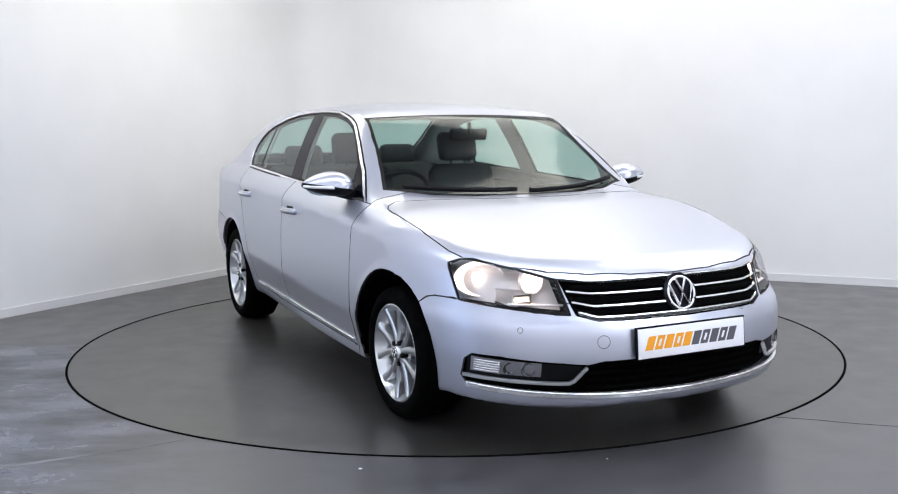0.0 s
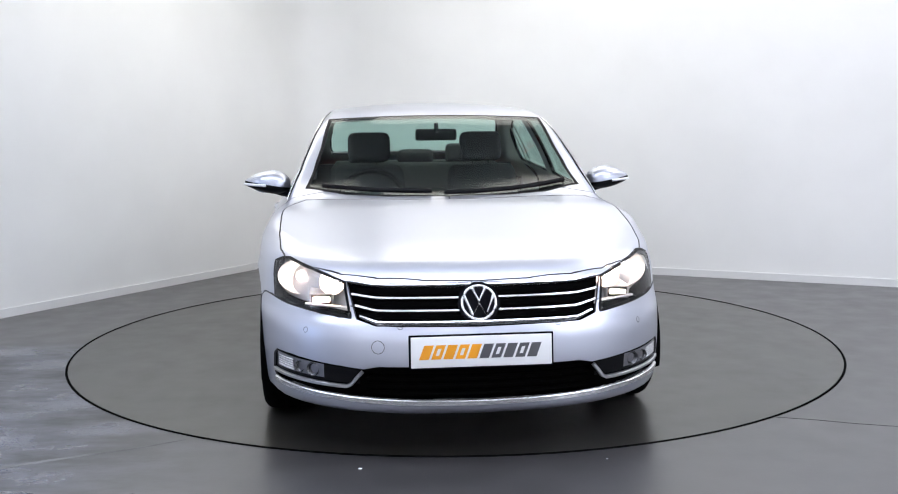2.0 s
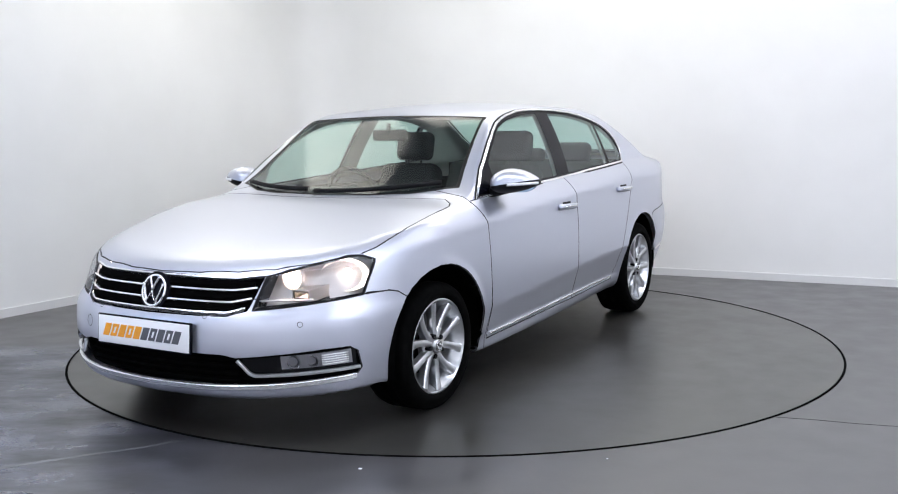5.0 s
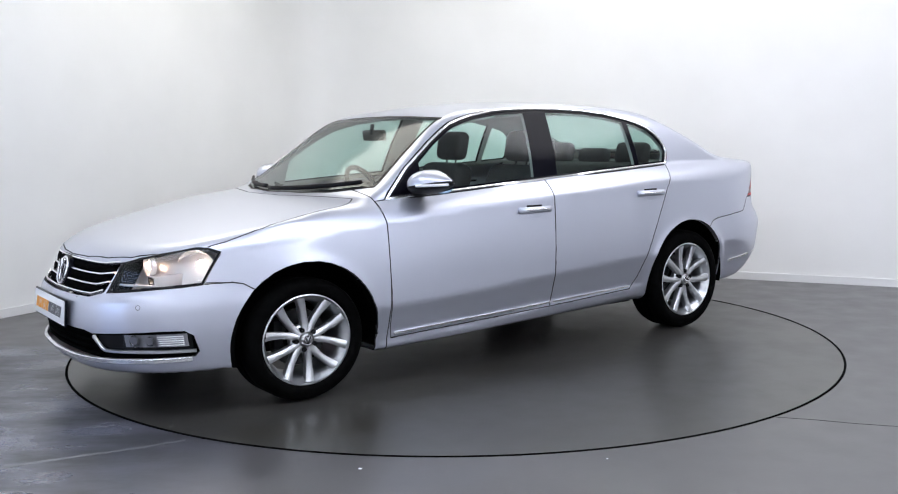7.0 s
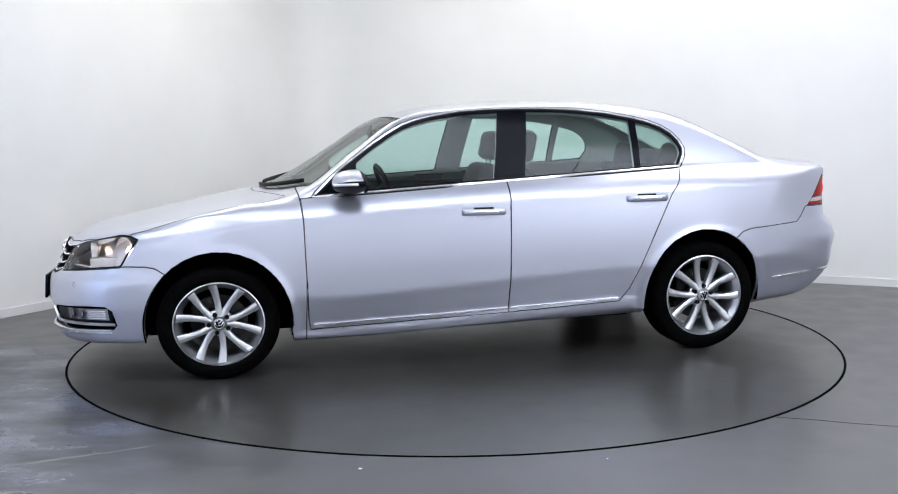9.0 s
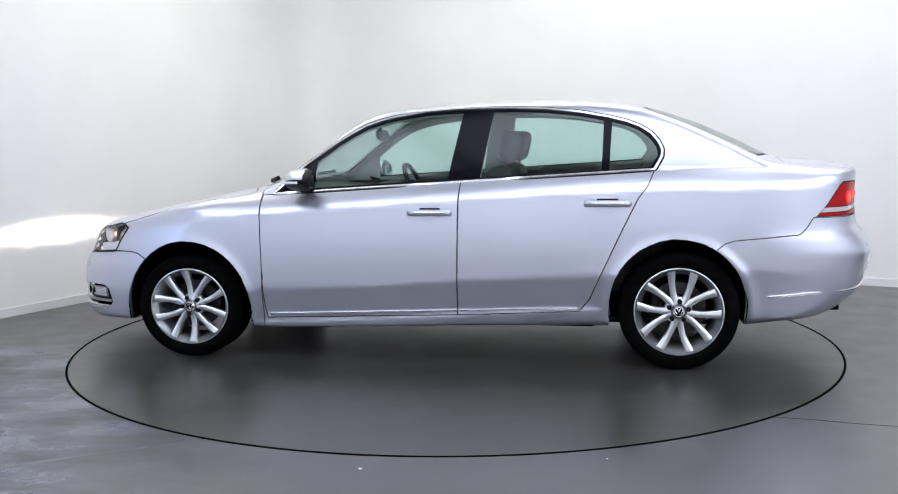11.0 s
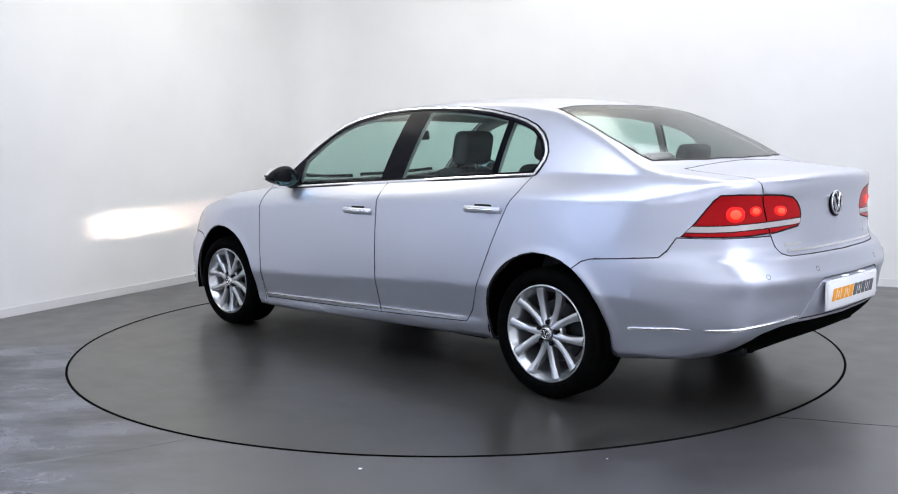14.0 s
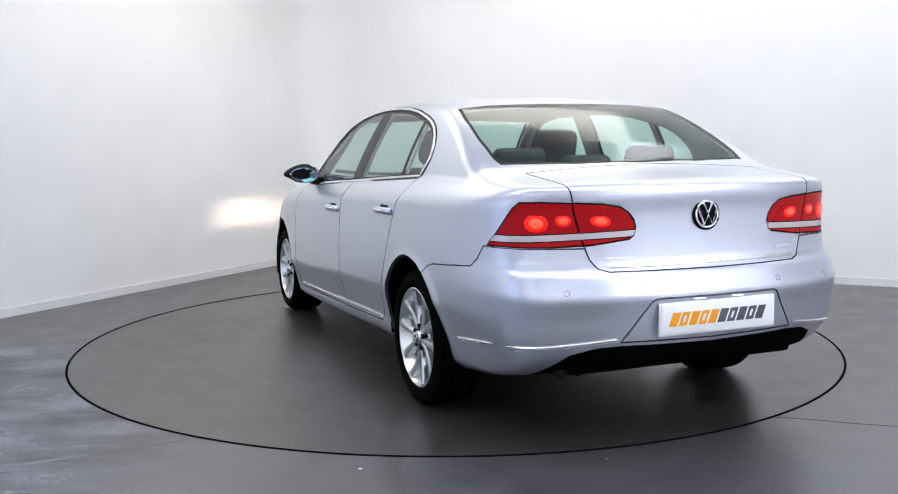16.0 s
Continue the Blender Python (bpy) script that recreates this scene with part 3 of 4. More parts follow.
def form_normals(me, least=0.3):
    """Shades a panel by the form's own normals, so that cuts leave no marks; turned-in edges keep theirs."""
    nv, nl, nf = len(me.vertices), len(me.loops), len(me.polygons)
    co = np.empty(nv * 3)
    me.vertices.foreach_get("co", co)
    co = co.reshape(-1, 3)
    sg = np.where(co[:, 1] < 0, -1.0, 1.0)
    p = np.stack([co[:, 0], np.abs(co[:, 1]), co[:, 2]])
    h, g = 6e-3, []
    for k in range(3):
        a, b = p.copy(), p.copy()
        a[k] += h
        b[k] -= h
        g.append(body_field(*b) - body_field(*a))
    g = np.stack(g, -1)
    g[:, 1] *= sg
    g[np.abs(co[:, 1]) < 1e-5, 1] = 0
    g /= np.maximum(np.linalg.norm(g, axis=1, keepdims=True), 1e-9)
    lv, lt, fn = np.empty(nl, int), np.empty(nf, int), np.empty(nf * 3)
    me.loops.foreach_get("vertex_index", lv)
    me.polygons.foreach_get("loop_total", lt)
    me.polygons.foreach_get("normal", fn)
    fl = np.repeat(fn.reshape(-1, 3), lt, axis=0)
    out = g[lv]
    mi = np.empty(nf, int)
    me.polygons.foreach_get("material_index", mi)
    vn = np.empty(nv * 3)
    me.vertices.foreach_get("normal", vn)
    lip = ((co[:, 0] < -2.12) & (co[:, 2] > 0.955) & (np.abs(co[:, 1]) < 0.555))[lv]
    out[lip] = vn.reshape(-1, 3)[lv][lip]
    odd = ((out * fl).sum(1) < least) | np.repeat(mi == 1, lt)
    out[odd] = fl[odd]
    me.normals_split_custom_set(out.tolist())


def panel(name, ids, parent, mats, mirrored=False, join=False, gap=0.003, depth=0.008, thick=0.012, label=""):
    """A skin panel with rolled-in edges and a sheet's thickness."""
    bm = patch(ids, mirrored, join)
    if gap:
        bmesh.ops.remove_doubles(bm, verts=bm.verts, dist=0.0028)
        bmesh.ops.dissolve_degenerate(bm, edges=bm.edges, dist=0.001)
    bm.normal_update()
    if gap:
        old = set(bm.faces)
        bmesh.ops.inset_region(bm, faces=list(bm.faces), thickness=gap, use_boundary=True, use_even_offset=False)
        bm.normal_update()
        rim = [f for f in bm.faces if f not in old]
        edge = {v for f in rim for v in f.verts if v.is_boundary}
        shift = {v: v.normal.copy() for v in edge}
        for f in rim:
            f.material_index = 1
        for v in edge:
            v.co -= shift[v] * depth
        for e in bm.edges:
            if len({f.material_index for f in e.link_faces}) > 1:
                e.smooth = False
    ob = part(name, bm, mats, parent, label)
    form_normals(ob.data)
    return ob


def solve(make, lo, hi):
    """Where the form's surface lies between inside (lo) and outside (hi) along a line."""
    for _ in range(40):
        m = (lo + hi) / 2
        if body_field(*[np.array(float(q)) for q in make(m)]) > 0:
            lo = m
        else:
            hi = m
    return Vector(make((lo + hi) / 2))


def on_side(x, z, s=1):
    p = solve(lambda q: (x, q, z), 0.0, 1.2)
    return Vector((p.x, p.y * s, p.z))


def on_front(y, z):
    return solve(lambda q: (q, y, z), 1.0, 2.6)


def on_rear(y, z):
    return solve(lambda q: (q, y, z), -1.0, -2.7)


def on_top(x, y):
    return solve(lambda q: (x, y, q), 0.5, 1.7)


def out_of(p):
    h = 1e-3
    g = [float(body_field(*[np.array(float(p[i] + (h if i == k else 0))) for i in range(3)]) - body_field(*[np.array(float(p[i] - (h if i == k else 0))) for i in range(3)])) for k in range(3)]
    return -Vector(g).normalized()


def fine_line(pts, step=0.03, cyclic=False):
    pts = [Vector(p) for p in pts]
    res = []
    for a, b in list(zip(pts, pts[1:])) + ([(pts[-1], pts[0])] if cyclic else []):
        k = max(1, int((b - a).length / step))
        res += [a.lerp(b, i / k) for i in range(k)]
    return res if cyclic else res + [pts[-1]]


def strip(bm, pts, width, proud, sink=0.006, cyclic=False, bevel=0.3):
    """A trim strip lying on the skin: a rounded flat section swept along surface points."""
    rings, n = [], len(pts)
    for i, p in enumerate(pts):
        a = pts[(i - 1) % n] if cyclic else pts[max(i - 1, 0)]
        b = pts[(i + 1) % n] if cyclic else pts[min(i + 1, n - 1)]
        t = (b - a).normalized()
        nn = out_of((p.x, abs(p.y), p.z))
        nn.y *= -1 if p.y < 0 else 1
        w = t.cross(nn).normalized()
        h = width / 2
        rings.append([bm.verts.new(q) for q in (p - w * h - nn * sink, p - w * h + nn * proud * 0.4, p - w * h * (1 - bevel) + nn * proud, p + w * h * (1 - bevel) + nn * proud, p + w * h + nn * proud * 0.4, p + w * h - nn * sink)])
    for a, b in list(zip(rings, rings[1:])) + ([(rings[-1], rings[0])] if cyclic else []):
        for k in range(6):
            bm.faces.new((a[k], a[(k + 1) % 6], b[(k + 1) % 6], b[k]))
    if not cyclic:
        bm.faces.new(rings[0][::-1])
        bm.faces.new(rings[-1])
    bmesh.ops.recalc_face_normals(bm, faces=bm.faces)


car = tagged(new("saloon_car"), "silver four-door saloon car with lit headlamps on a turntable", "car")
PM = [PAINT, GAP_DARK, LINING, LINING]
panel("body_shell", {SHELL}, car, PM, join=True, gap=0.0025, depth=0.016)
bm = patch({SHELL, FRAME}, join=True)
bm.normal_update()
for v in bm.verts:
    v.co -= v.normal * 0.022
for f in [f for f in bm.faces if f.calc_center_median().z < 0.9]:
    bm.faces.remove(f)
part("cabin_lining", bm, LINING, car, "light grey headlining and pillar trim")
panel("bonnet", {HOOD}, car, PM, join=True)
panel("boot_lid", {LID}, car, PM, join=True)
front_bumper = panel("front_bumper", {FBUMP}, car, PM, join=True)
rear_bumper = panel("rear_bumper", {RBUMP}, car, PM, join=True)
panel("plate_surround", {SURROUND}, rear_bumper, [PAINT, PAINT], join=True, gap=0.004, depth=0.010)
panel("rear_valance", {VALANCE}, car, [DARK, DARK], join=True, label="black plastic rear valance")
windscreen = panel("windscreen", {SCREEN}, car, [SCREENGLASS, BLACK], join=True, gap=0.016, depth=-0.001, thick=0)
rear_window = panel("rear_window", {BACKGLASS}, car, [TINT, BLACK], join=True, gap=0.014, depth=-0.001, thick=0)
doors = {}
for pane in (windscreen, rear_window):
    pane.visible_shadow = False
for mir in (False, True):
    sg = -1 if mir else 1
    panel("front_wing", {WING}, car, PM, mir)
    fd = panel("front_door", {FDOOR}, car, PM, mir)
    rd = panel("rear_door", {RDOOR}, car, PM, mir)
    doors[sg] = (fd, rd)
    panel("window_surround", {FRAME}, car, [GLOSS, GLOSS, TRIM, TRIM], mir, gap=0.0, thick=0.03, label="gloss black window surround")
    panel("front_side_window", {FGLASS}, fd, [TINT, BLACK], mir, gap=0.0, thick=0)
    panel("rear_side_window", {RGLASS}, rd, [TINT, BLACK], mir, gap=0.0, thick=0)
    panel("quarter_window", {QGLASS}, rd, [TINT, BLACK], mir, gap=0.0, thick=0)
    for pane in fd.children[:] + rd.children[:]:
        pane.visible_shadow = False
    bm = bmesh.new()
    ring = [on_side(x, z, sg) for x, z in [(p.x, p.z) for p in fine_line([(a, 0, b) for a, b in DLO], 0.03, True)]]
    strip(bm, ring, 0.015, 0.008, cyclic=True)
    trim = part("window_chrome", bm, CHROME, car, "bright chrome window surround strip", sharp=40)
    bm = bmesh.new()
    strip(bm, ring, 0.030, 0.003, cyclic=True)
    part("window_rubber", bm, BLACK, trim, "black rubber seal", sharp=40)
    bm = bmesh.new()
    strip(bm, [on_side(x, 0.262 + (0.88 - x) * 0.0345, sg) for x in np.linspace(0.875, -0.185, 30)], 0.013, 0.008)
    part("sill_strip", bm, CHROME, fd, "narrow chrome sill strip", sharp=40)
    bm = bmesh.new()
    strip(bm, [on_side(x, 0.262 + (0.88 - x) * 0.0345, sg) for x in np.linspace(-0.20, -0.83, 20)], 0.013, 0.008)
    part("sill_strip", bm, CHROME, rd, "narrow chrome sill strip", sharp=40)
    # rear bumper strip
    bm = bmesh.new()
    pts = [on_side(x, 0.393 + (-1.80 - x) * 0.09, sg) for x in np.linspace(-1.80, -2.02, 9)]
    pts += [Vector((q.x, q.y * sg, q.z)) for q in [on_rear(y, 0.42 + (0.77 - y) * 0.105) for y in np.linspace(0.76, 0.425, 16)]]
    strip(bm, pts, 0.015, 0.006)
    part("bumper_strip", bm, CHROME, rear_bumper, "chrome bumper strip", sharp=40)
    # door handles
    for door, hx, hz in ((fd, -0.045, 0.828), (rd, -0.985, 0.878)):
        bm = bmesh.new()
        p = on_side(hx, hz)
        pts = [Vector((hx + u, (on_side(hx + u, hz).y + 0.030 * math.cos(u / 0.115 * math.pi / 2) ** 0.5) * sg, hz + 0.004 * math.cos(u / 0.12))) for u in np.linspace(-0.115, 0.115, 17)]
        tube(bm, pts, 0.013, 10, 1.35)
        handle = part("door_handle", bm, PAINT, door, "body-coloured pull handle with chrome edge")
        bm = bmesh.new()
        strip(bm, [Vector((q.x, q.y + 0.010 * sg, q.z + 0.002)) for q in pts[2:-2]], 0.008, 0.004)
        part("chrome_strip", bm, CHROME, handle)
        # Black strip laid on the door for the shade in the handle's slot.
        bm = bmesh.new()
        strip(bm, [on_side(hx + u, hz + 0.021, sg) for u in np.linspace(-0.055, 0.055, 9)], 0.014, 0.0015)
        part("handle_shadow_gap", bm, BLACK, handle, "black strip for the shaded slot over the handle")
        bm = bmesh.new()
        lathe(bm, [(0.001, -0.004), (0.03, -0.003), (0.043, 0.002), (0.046, 0.0035)], 28, "y")
        for v in bm.verts:
            v.co = Vector((v.co.x * 1.25 + hx, (on_side(hx + v.co.x * 1.25, hz + v.co.z * 0.8 - 0.012).y - 0.001 + v.co.y * 0.6) * sg, v.co.z * 0.8 + hz - 0.012))
        part("handle_recess", bm, PAINT, door)


def half_pt(p, sg):
    return Vector((p.x, p.y * sg, p.z))


# ---- front: grille, intake, lamps ----
def push_patch(ids, v, mirrored=False, join=False):
    bm = patch(ids, mirrored, join)
    for q in bm.verts:
        q.co += Vector(v)
    return bm


part("grille_backing", push_patch({GRILLE}, (-0.03, 0, 0), join=True), DARK, car, "black grille backing")
for k, z in enumerate((0.672, 0.629, 0.583, 0.543)):
    for sg in (1, -1):
        yo = (0.485, 0.478, 0.466, 0.45)[k]
        bm = bmesh.new()
        pts = []
        for y in np.linspace(0.0 if k in (0, 3) else 0.045, yo, 22):
            zz = z + (max(0, y - 0.39) * (0.13 if k < 2 else 0.22 if k == 2 else 0.32)) + (0.004 if k == 0 else 0)
            q = on_front(y, zz)
            pts.append(Vector((q.x - 0.004, q.y * sg, q.z)))
        strip(bm, pts, 0.0095, 0.005, 0.016)
        part("grille_bar", bm, CHROME, car, "chrome grille bar", sharp=40)
for z in (0.651, 0.606, 0.563):
    bm = bmesh.new()
    pts = [on_front(y, z) - Vector((0.012, 0, 0)) for y in np.linspace(-0.46, 0.46, 41)]
    strip(bm, pts, 0.024, 0.004, 0.01)
    part("grille_slat", bm, DARK, car, "black grille slat", sharp=40)


def badge(parent, centre, r, tilt, face, name="badge"):
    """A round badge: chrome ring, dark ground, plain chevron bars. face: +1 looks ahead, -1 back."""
    m = Matrix.Translation(centre) @ Matrix.Rotation(tilt, 4, "Y") @ Matrix.Diagonal((face, face, 1, 1))
    bm = bmesh.new()
    lathe(bm, [(0.001, 0.0), (r * 0.9, 0.0), (r * 1.16, -0.004), (r * 1.16, -0.03)], 48, "x")
    bm.transform(m)
    base = part(name, bm, GLOSS, parent, "round badge with chrome ring", sharp=40)
    bm = bmesh.new()
    ring = [(0.0, r * 0.93 * math.cos(a), r * 0.93 * math.sin(a)) for a in np.linspace(0, 2 * math.pi, 49)[:-1]]
    tube(bm, ring, r * 0.085, 8, 1.0, True)
    bm.transform(m)
    part("ring", bm, CHROME, base)
    bm = bmesh.new()
    for pts in ([(-0.36, 0.78), (0.0, 0.06), (0.36, 0.78)], [(-0.82, 0.42), (-0.36, -0.72), (0.0, -0.02), (0.36, -0.72), (0.82, 0.42)]):
        tube(bm, [(0.007, a * r, b * r) for a, b in pts], r * 0.095, 8)
    bm.transform(m)
    part("chevrons", bm, CHROME, base, sharp=50)
    return base


badge(car, (2.218, 0, 0.612), 0.069, -0.30, 1)
badge(car, (-2.347, 0, 0.921), 0.055, 0.06, -1)

part("intake_backing", push_patch({INTAKE}, (-0.05, 0, 0), join=True), DARK, front_bumper, "black intake backing")
for z in (0.268, 0.298, 0.328, 0.356):
    bm = bmesh.new()
    strip(bm, [on_front(y, z) - Vector((0.026, 0, 0)) for y in np.linspace(-0.43, 0.43, 31)], 0.010, 0.004, 0.02)
    part("intake_slat", bm, DARK, front_bumper, "", sharp=40)
bm = bmesh.new()
pts = [on_front(y, 0.238 + 0.03 * abs(y / 0.8) ** 2.2) for y in np.linspace(-0.79, 0.79, 71)]
strip(bm, pts, 0.024, 0.008)
part("intake_chrome", bm, CHROME, front_bumper, "long chrome strip under the intake", sharp=40)
for sg in (1, -1):
    # fog lamp insert
    bm = bmesh.new()
    us = np.linspace(0, 1, 17)
    rows = []
    for u in us:
        y = 0.455 + u * 0.335
        lo_z, hi_z = 0.305 - 0.0 * u, 0.362 + 0.026 * u
        rows.append([bm.verts.new(half_pt(on_front(y, lo_z + (hi_z - lo_z) * s) - Vector((0.018, 0, 0)), sg)) for s in np.linspace(0, 1, 5)])
    for a, b in zip(rows, rows[1:]):
        for k in range(4):
            bm.faces.new((a[k], b[k], b[k + 1], a[k + 1]))
    bmesh.ops.recalc_face_normals(bm, faces=bm.faces)
    part("fog_insert", bm, BLACK, front_bumper, "black fog lamp insert")
    bm = bmesh.new()
    line = [on_front(0.445, 0.358), on_front(0.465, 0.335), on_front(0.487, 0.306), on_front(0.505, 0.296)] + [on_front(y, 0.295 + (y - 0.52) * 0.03) for y in np.linspace(0.54, 0.80, 14)]
    strip(bm, [half_pt(p, sg) for p in fine_line(line, 0.02)], 0.014, 0.006)
    part("fog_trim", bm, ALLOY, front_bumper, "silver fog lamp trim", sharp=40)
    bm = bmesh.new()
    rows = []
    for u in np.linspace(0, 1, 15):
        y = 0.592 + u * 0.19
        lo_z, hi_z = 0.318 + 0.006 * u, 0.372 + 0.010 * u
        rows.append([bm.verts.new(half_pt(on_front(y, lo_z + (hi_z - lo_z) * s) - Vector((0.006, 0, 0)), sg)) for s in np.linspace(0, 1, 5)])
    for a, b in zip(rows, rows[1:]):
        for k in range(4):
            bm.faces.new((a[k], b[k], b[k + 1], a[k + 1]))
    bmesh.ops.recalc_face_normals(bm, faces=bm.faces)
    part("fog_bowl", bm.copy(), mat("fog_bowl", (0.30, 0.30, 0.32), 0.3, 0.7), front_bumper, "silver lamp bowl").location.x = -0.011
    lens = part("fog_lens", bm, CLEAR, front_bumper, "clear fog and indicator lens")
    lens.visible_shadow = False
    for y, r in ((0.635, 0.026), (0.69, 0.022)):
        bm = bmesh.new()
        c = on_front(y, 0.347)
        lathe(bm, [(0.003, -0.012), (r * 0.5, -0.009), (r * 0.85, 0.0), (r, 0.004), (r * 1.08, 0.0)], 24, "x")
        bm.transform(Matrix.Translation((c.x - 0.012, c.y * sg, c.z)) @ Matrix.Rotation(sg * radians(22), 4, "Z"))
        part("fog_reflector", bm, mat("fog_reflector", (0.12, 0.12, 0.13), 0.2, 0.9), front_bumper)
    for k in range(5):
        bm = bmesh.new()
        tube(bm, [half_pt(on_front(y, 0.329 + 0.0095 * k + (y - 0.7) * 0.04) - Vector((0.010, 0, 0)), sg) for y in np.linspace(0.715, 0.777, 8)], 0.0034, 6)
        part("indicator_rib", bm, mat("indicator_rib", (0.85, 0.85, 0.87), 0.25, 0.4), lens)
    # headlamp
    lens = panel("headlamp", {HEADL}, car, [CLEAR, BLACK], sg < 0, gap=0.011, depth=0.001, thick=0, label="lit clear headlamp unit")
    lens.visible_shadow = False
    bm = push_patch({HEADL}, (-0.125, -0.035, -0.002), sg < 0)
    if sg < 0:
        for v in bm.verts:
            v.co.y += 0.07
    for f in [f for f in bm.faces if abs(abs(f.calc_center_median().y) - 0.60) < 0.048 and abs(f.calc_center_median().z - 0.602) < 0.026]:
        bm.faces.remove(f)
    part("housing", bm, mat("lamp_housing", (0.70, 0.67, 0.65), 0.38, 0.6), lens, "grey lamp housing")
    # low beam: a bulb deep in a hooded reflector
    bm = bmesh.new()
    c = Vector((1.80, 0.685 * sg, 0.668))
    turned = Matrix.Translation(c) @ Matrix.Rotation(sg * radians(30), 4, "Z") @ Matrix.Translation(-c)
    lathe(bm, [(0.015, -0.06), (0.05, -0.045), (0.078, -0.015), (0.092, 0.02), (0.095, 0.02), (0.084, -0.01), (0.06, -0.06)], 32, "x", c)
    for v in bm.verts:
        v.co.z = c.z + (v.co.z - c.z) * 0.76
        v.co.y = c.y + (v.co.y - c.y) * 1.1
    bm.transform(turned)
    part("reflector", bm, REFLECTOR, lens, sharp=50)
    bm = bmesh.new()
    bmesh.ops.create_icosphere(bm, subdivisions=3, radius=0.022, matrix=Matrix.Translation(c + Vector((-0.014, 0, 0))))
    part("bulb", bm, HALO, lens, "glowing headlamp bulb")
    # added low beam source, deep in a slotted black box that shapes the beam
    bm = bmesh.new()
    t3 = Matrix.Translation((1.872, 0.60 * sg, 0.606)) @ Matrix.Rotation(radians(3.0), 4, "Y")
    box(bm, (0.002, 0, 0), (0.004, 0.060, 0.011))
    bm.transform(t3)
    part("low_beam_source", bm, BEAM, lens, "added glowing source of the headlamp beam", smooth=False)
    bm = bmesh.new()
    for cc, ss in (((0.055, 0, 0.015), (0.13, 0.080, 0.008)), ((0.055, 0, -0.015), (0.13, 0.080, 0.008)), ((0.055, 0.037, 0), (0.13, 0.006, 0.022)), ((0.055, -0.037, 0), (0.13, 0.006, 0.022)), ((-0.012, 0, 0), (0.012, 0.080, 0.038))):
        box(bm, cc, ss)
    bm.transform(t3)
    part("beam_box", bm, DARK, lens, smooth=False)
    # Bright shroud added to cover the outside of the black box.
    bm = bmesh.new()
    for cc, ss in (((0.055, 0, 0.0225), (0.134, 0.092, 0.005)), ((0.055, 0, -0.0225), (0.134, 0.092, 0.005)), ((0.055, 0.0435, 0), (0.134, 0.005, 0.04)), ((0.055, -0.0435, 0), (0.134, 0.005, 0.04))):
        box(bm, cc, ss)
    bm.transform(t3)
    part("beam_shroud", bm, REFLECTOR, lens, "bright metal shroud added round the beam box", smooth=False)
    bm = bmesh.new()
    c2 = Vector((1.985, 0.555 * sg, 0.670))
    lathe(bm, [(0.012, -0.03), (0.035, -0.02), (0.046, 0.004), (0.05, 0.008), (0.052, 0.0), (0.048, -0.02)], 32, "x", c2)
    part("side_reflector", bm, REFLECTOR, lens, sharp=50)
    bm = bmesh.new()
    bmesh.ops.create_icosphere(bm, subdivisions=2, radius=0.02, matrix=Matrix.Translation(c2 - Vector((0.006, 0, 0))))
    part("side_bulb", bm, BULB, lens, "glowing side light")
    bm = bmesh.new()
    tube(bm, [half_pt(Vector((2.095 - 0.75 * (y - 0.46) ** 1.2, y, 0.582 + (y - 0.46) * 0.02)), sg) for y in np.linspace(0.475, 0.66, 12)], 0.010, 8, 0.5)
    part("indicator_blade", bm, REFLECTOR, lens)

# ---- rear lamps ----
for mir in (False, True):
    sg = -1 if mir else 1
    outer = panel("tail_lamp", {LAMPO}, car, [REDLENS, BLACK, BLACK], mir, gap=0.004, depth=0.004, label="lit red tail lamp")
    inner = panel("boot_lamp", {LAMPI}, car, [REDLENS, BLACK, BLACK], mir, gap=0.004, depth=0.004, label="lit red tail lamp on the boot lid")
    panel("clear_band", {BAND}, outer, [mat("lamp_band", (0.5, 0.46, 0.46), 0.2, 0.2, 0.5), BLACK, BLACK], mir, gap=0.0, thick=0.01, label="clear reversing light band")
    for owner, y, z, sx, sz in ((outer, 0.69, 0.902, 0.046, 0.036), (outer, 0.595, 0.912, 0.034, 0.024), (inner, 0.455, 0.908, 0.042, 0.024)):
        bm = bmesh.new()
        c = on_rear(y, z)
        nn = out_of(c)
        bmesh.ops.create_icosphere(bm, subdivisions=3, radius=1.0, matrix=Matrix.Diagonal((0.005, sx, sz, 1)))
        q = Vector((1, 0, 0)).rotation_difference(nn).to_matrix().to_4x4()
        bm.transform(Matrix.Translation(c + nn * -0.002) @ q)
        for v in bm.verts:
            v.co.y *= sg
        if mir:
            bmesh.ops.reverse_faces(bm, faces=bm.faces)
        glow = part("tail_bulb", bm, TAILGLOW, owner, "glowing tail light")
        bm = bmesh.new()
        bmesh.ops.create_icosphere(bm, subdivisions=3, radius=1.0, matrix=Matrix.Translation(c + nn * 0.0005) @ q @ Matrix.Diagonal((0.005, sx * 0.62, sz * 0.6, 1)))
        for v in bm.verts:
            v.co.y *= sg
        if mir:
            bmesh.ops.reverse_faces(bm, faces=bm.faces)
        part("tail_core", bm, TAILCORE, glow, "bright orange-red lamp core")

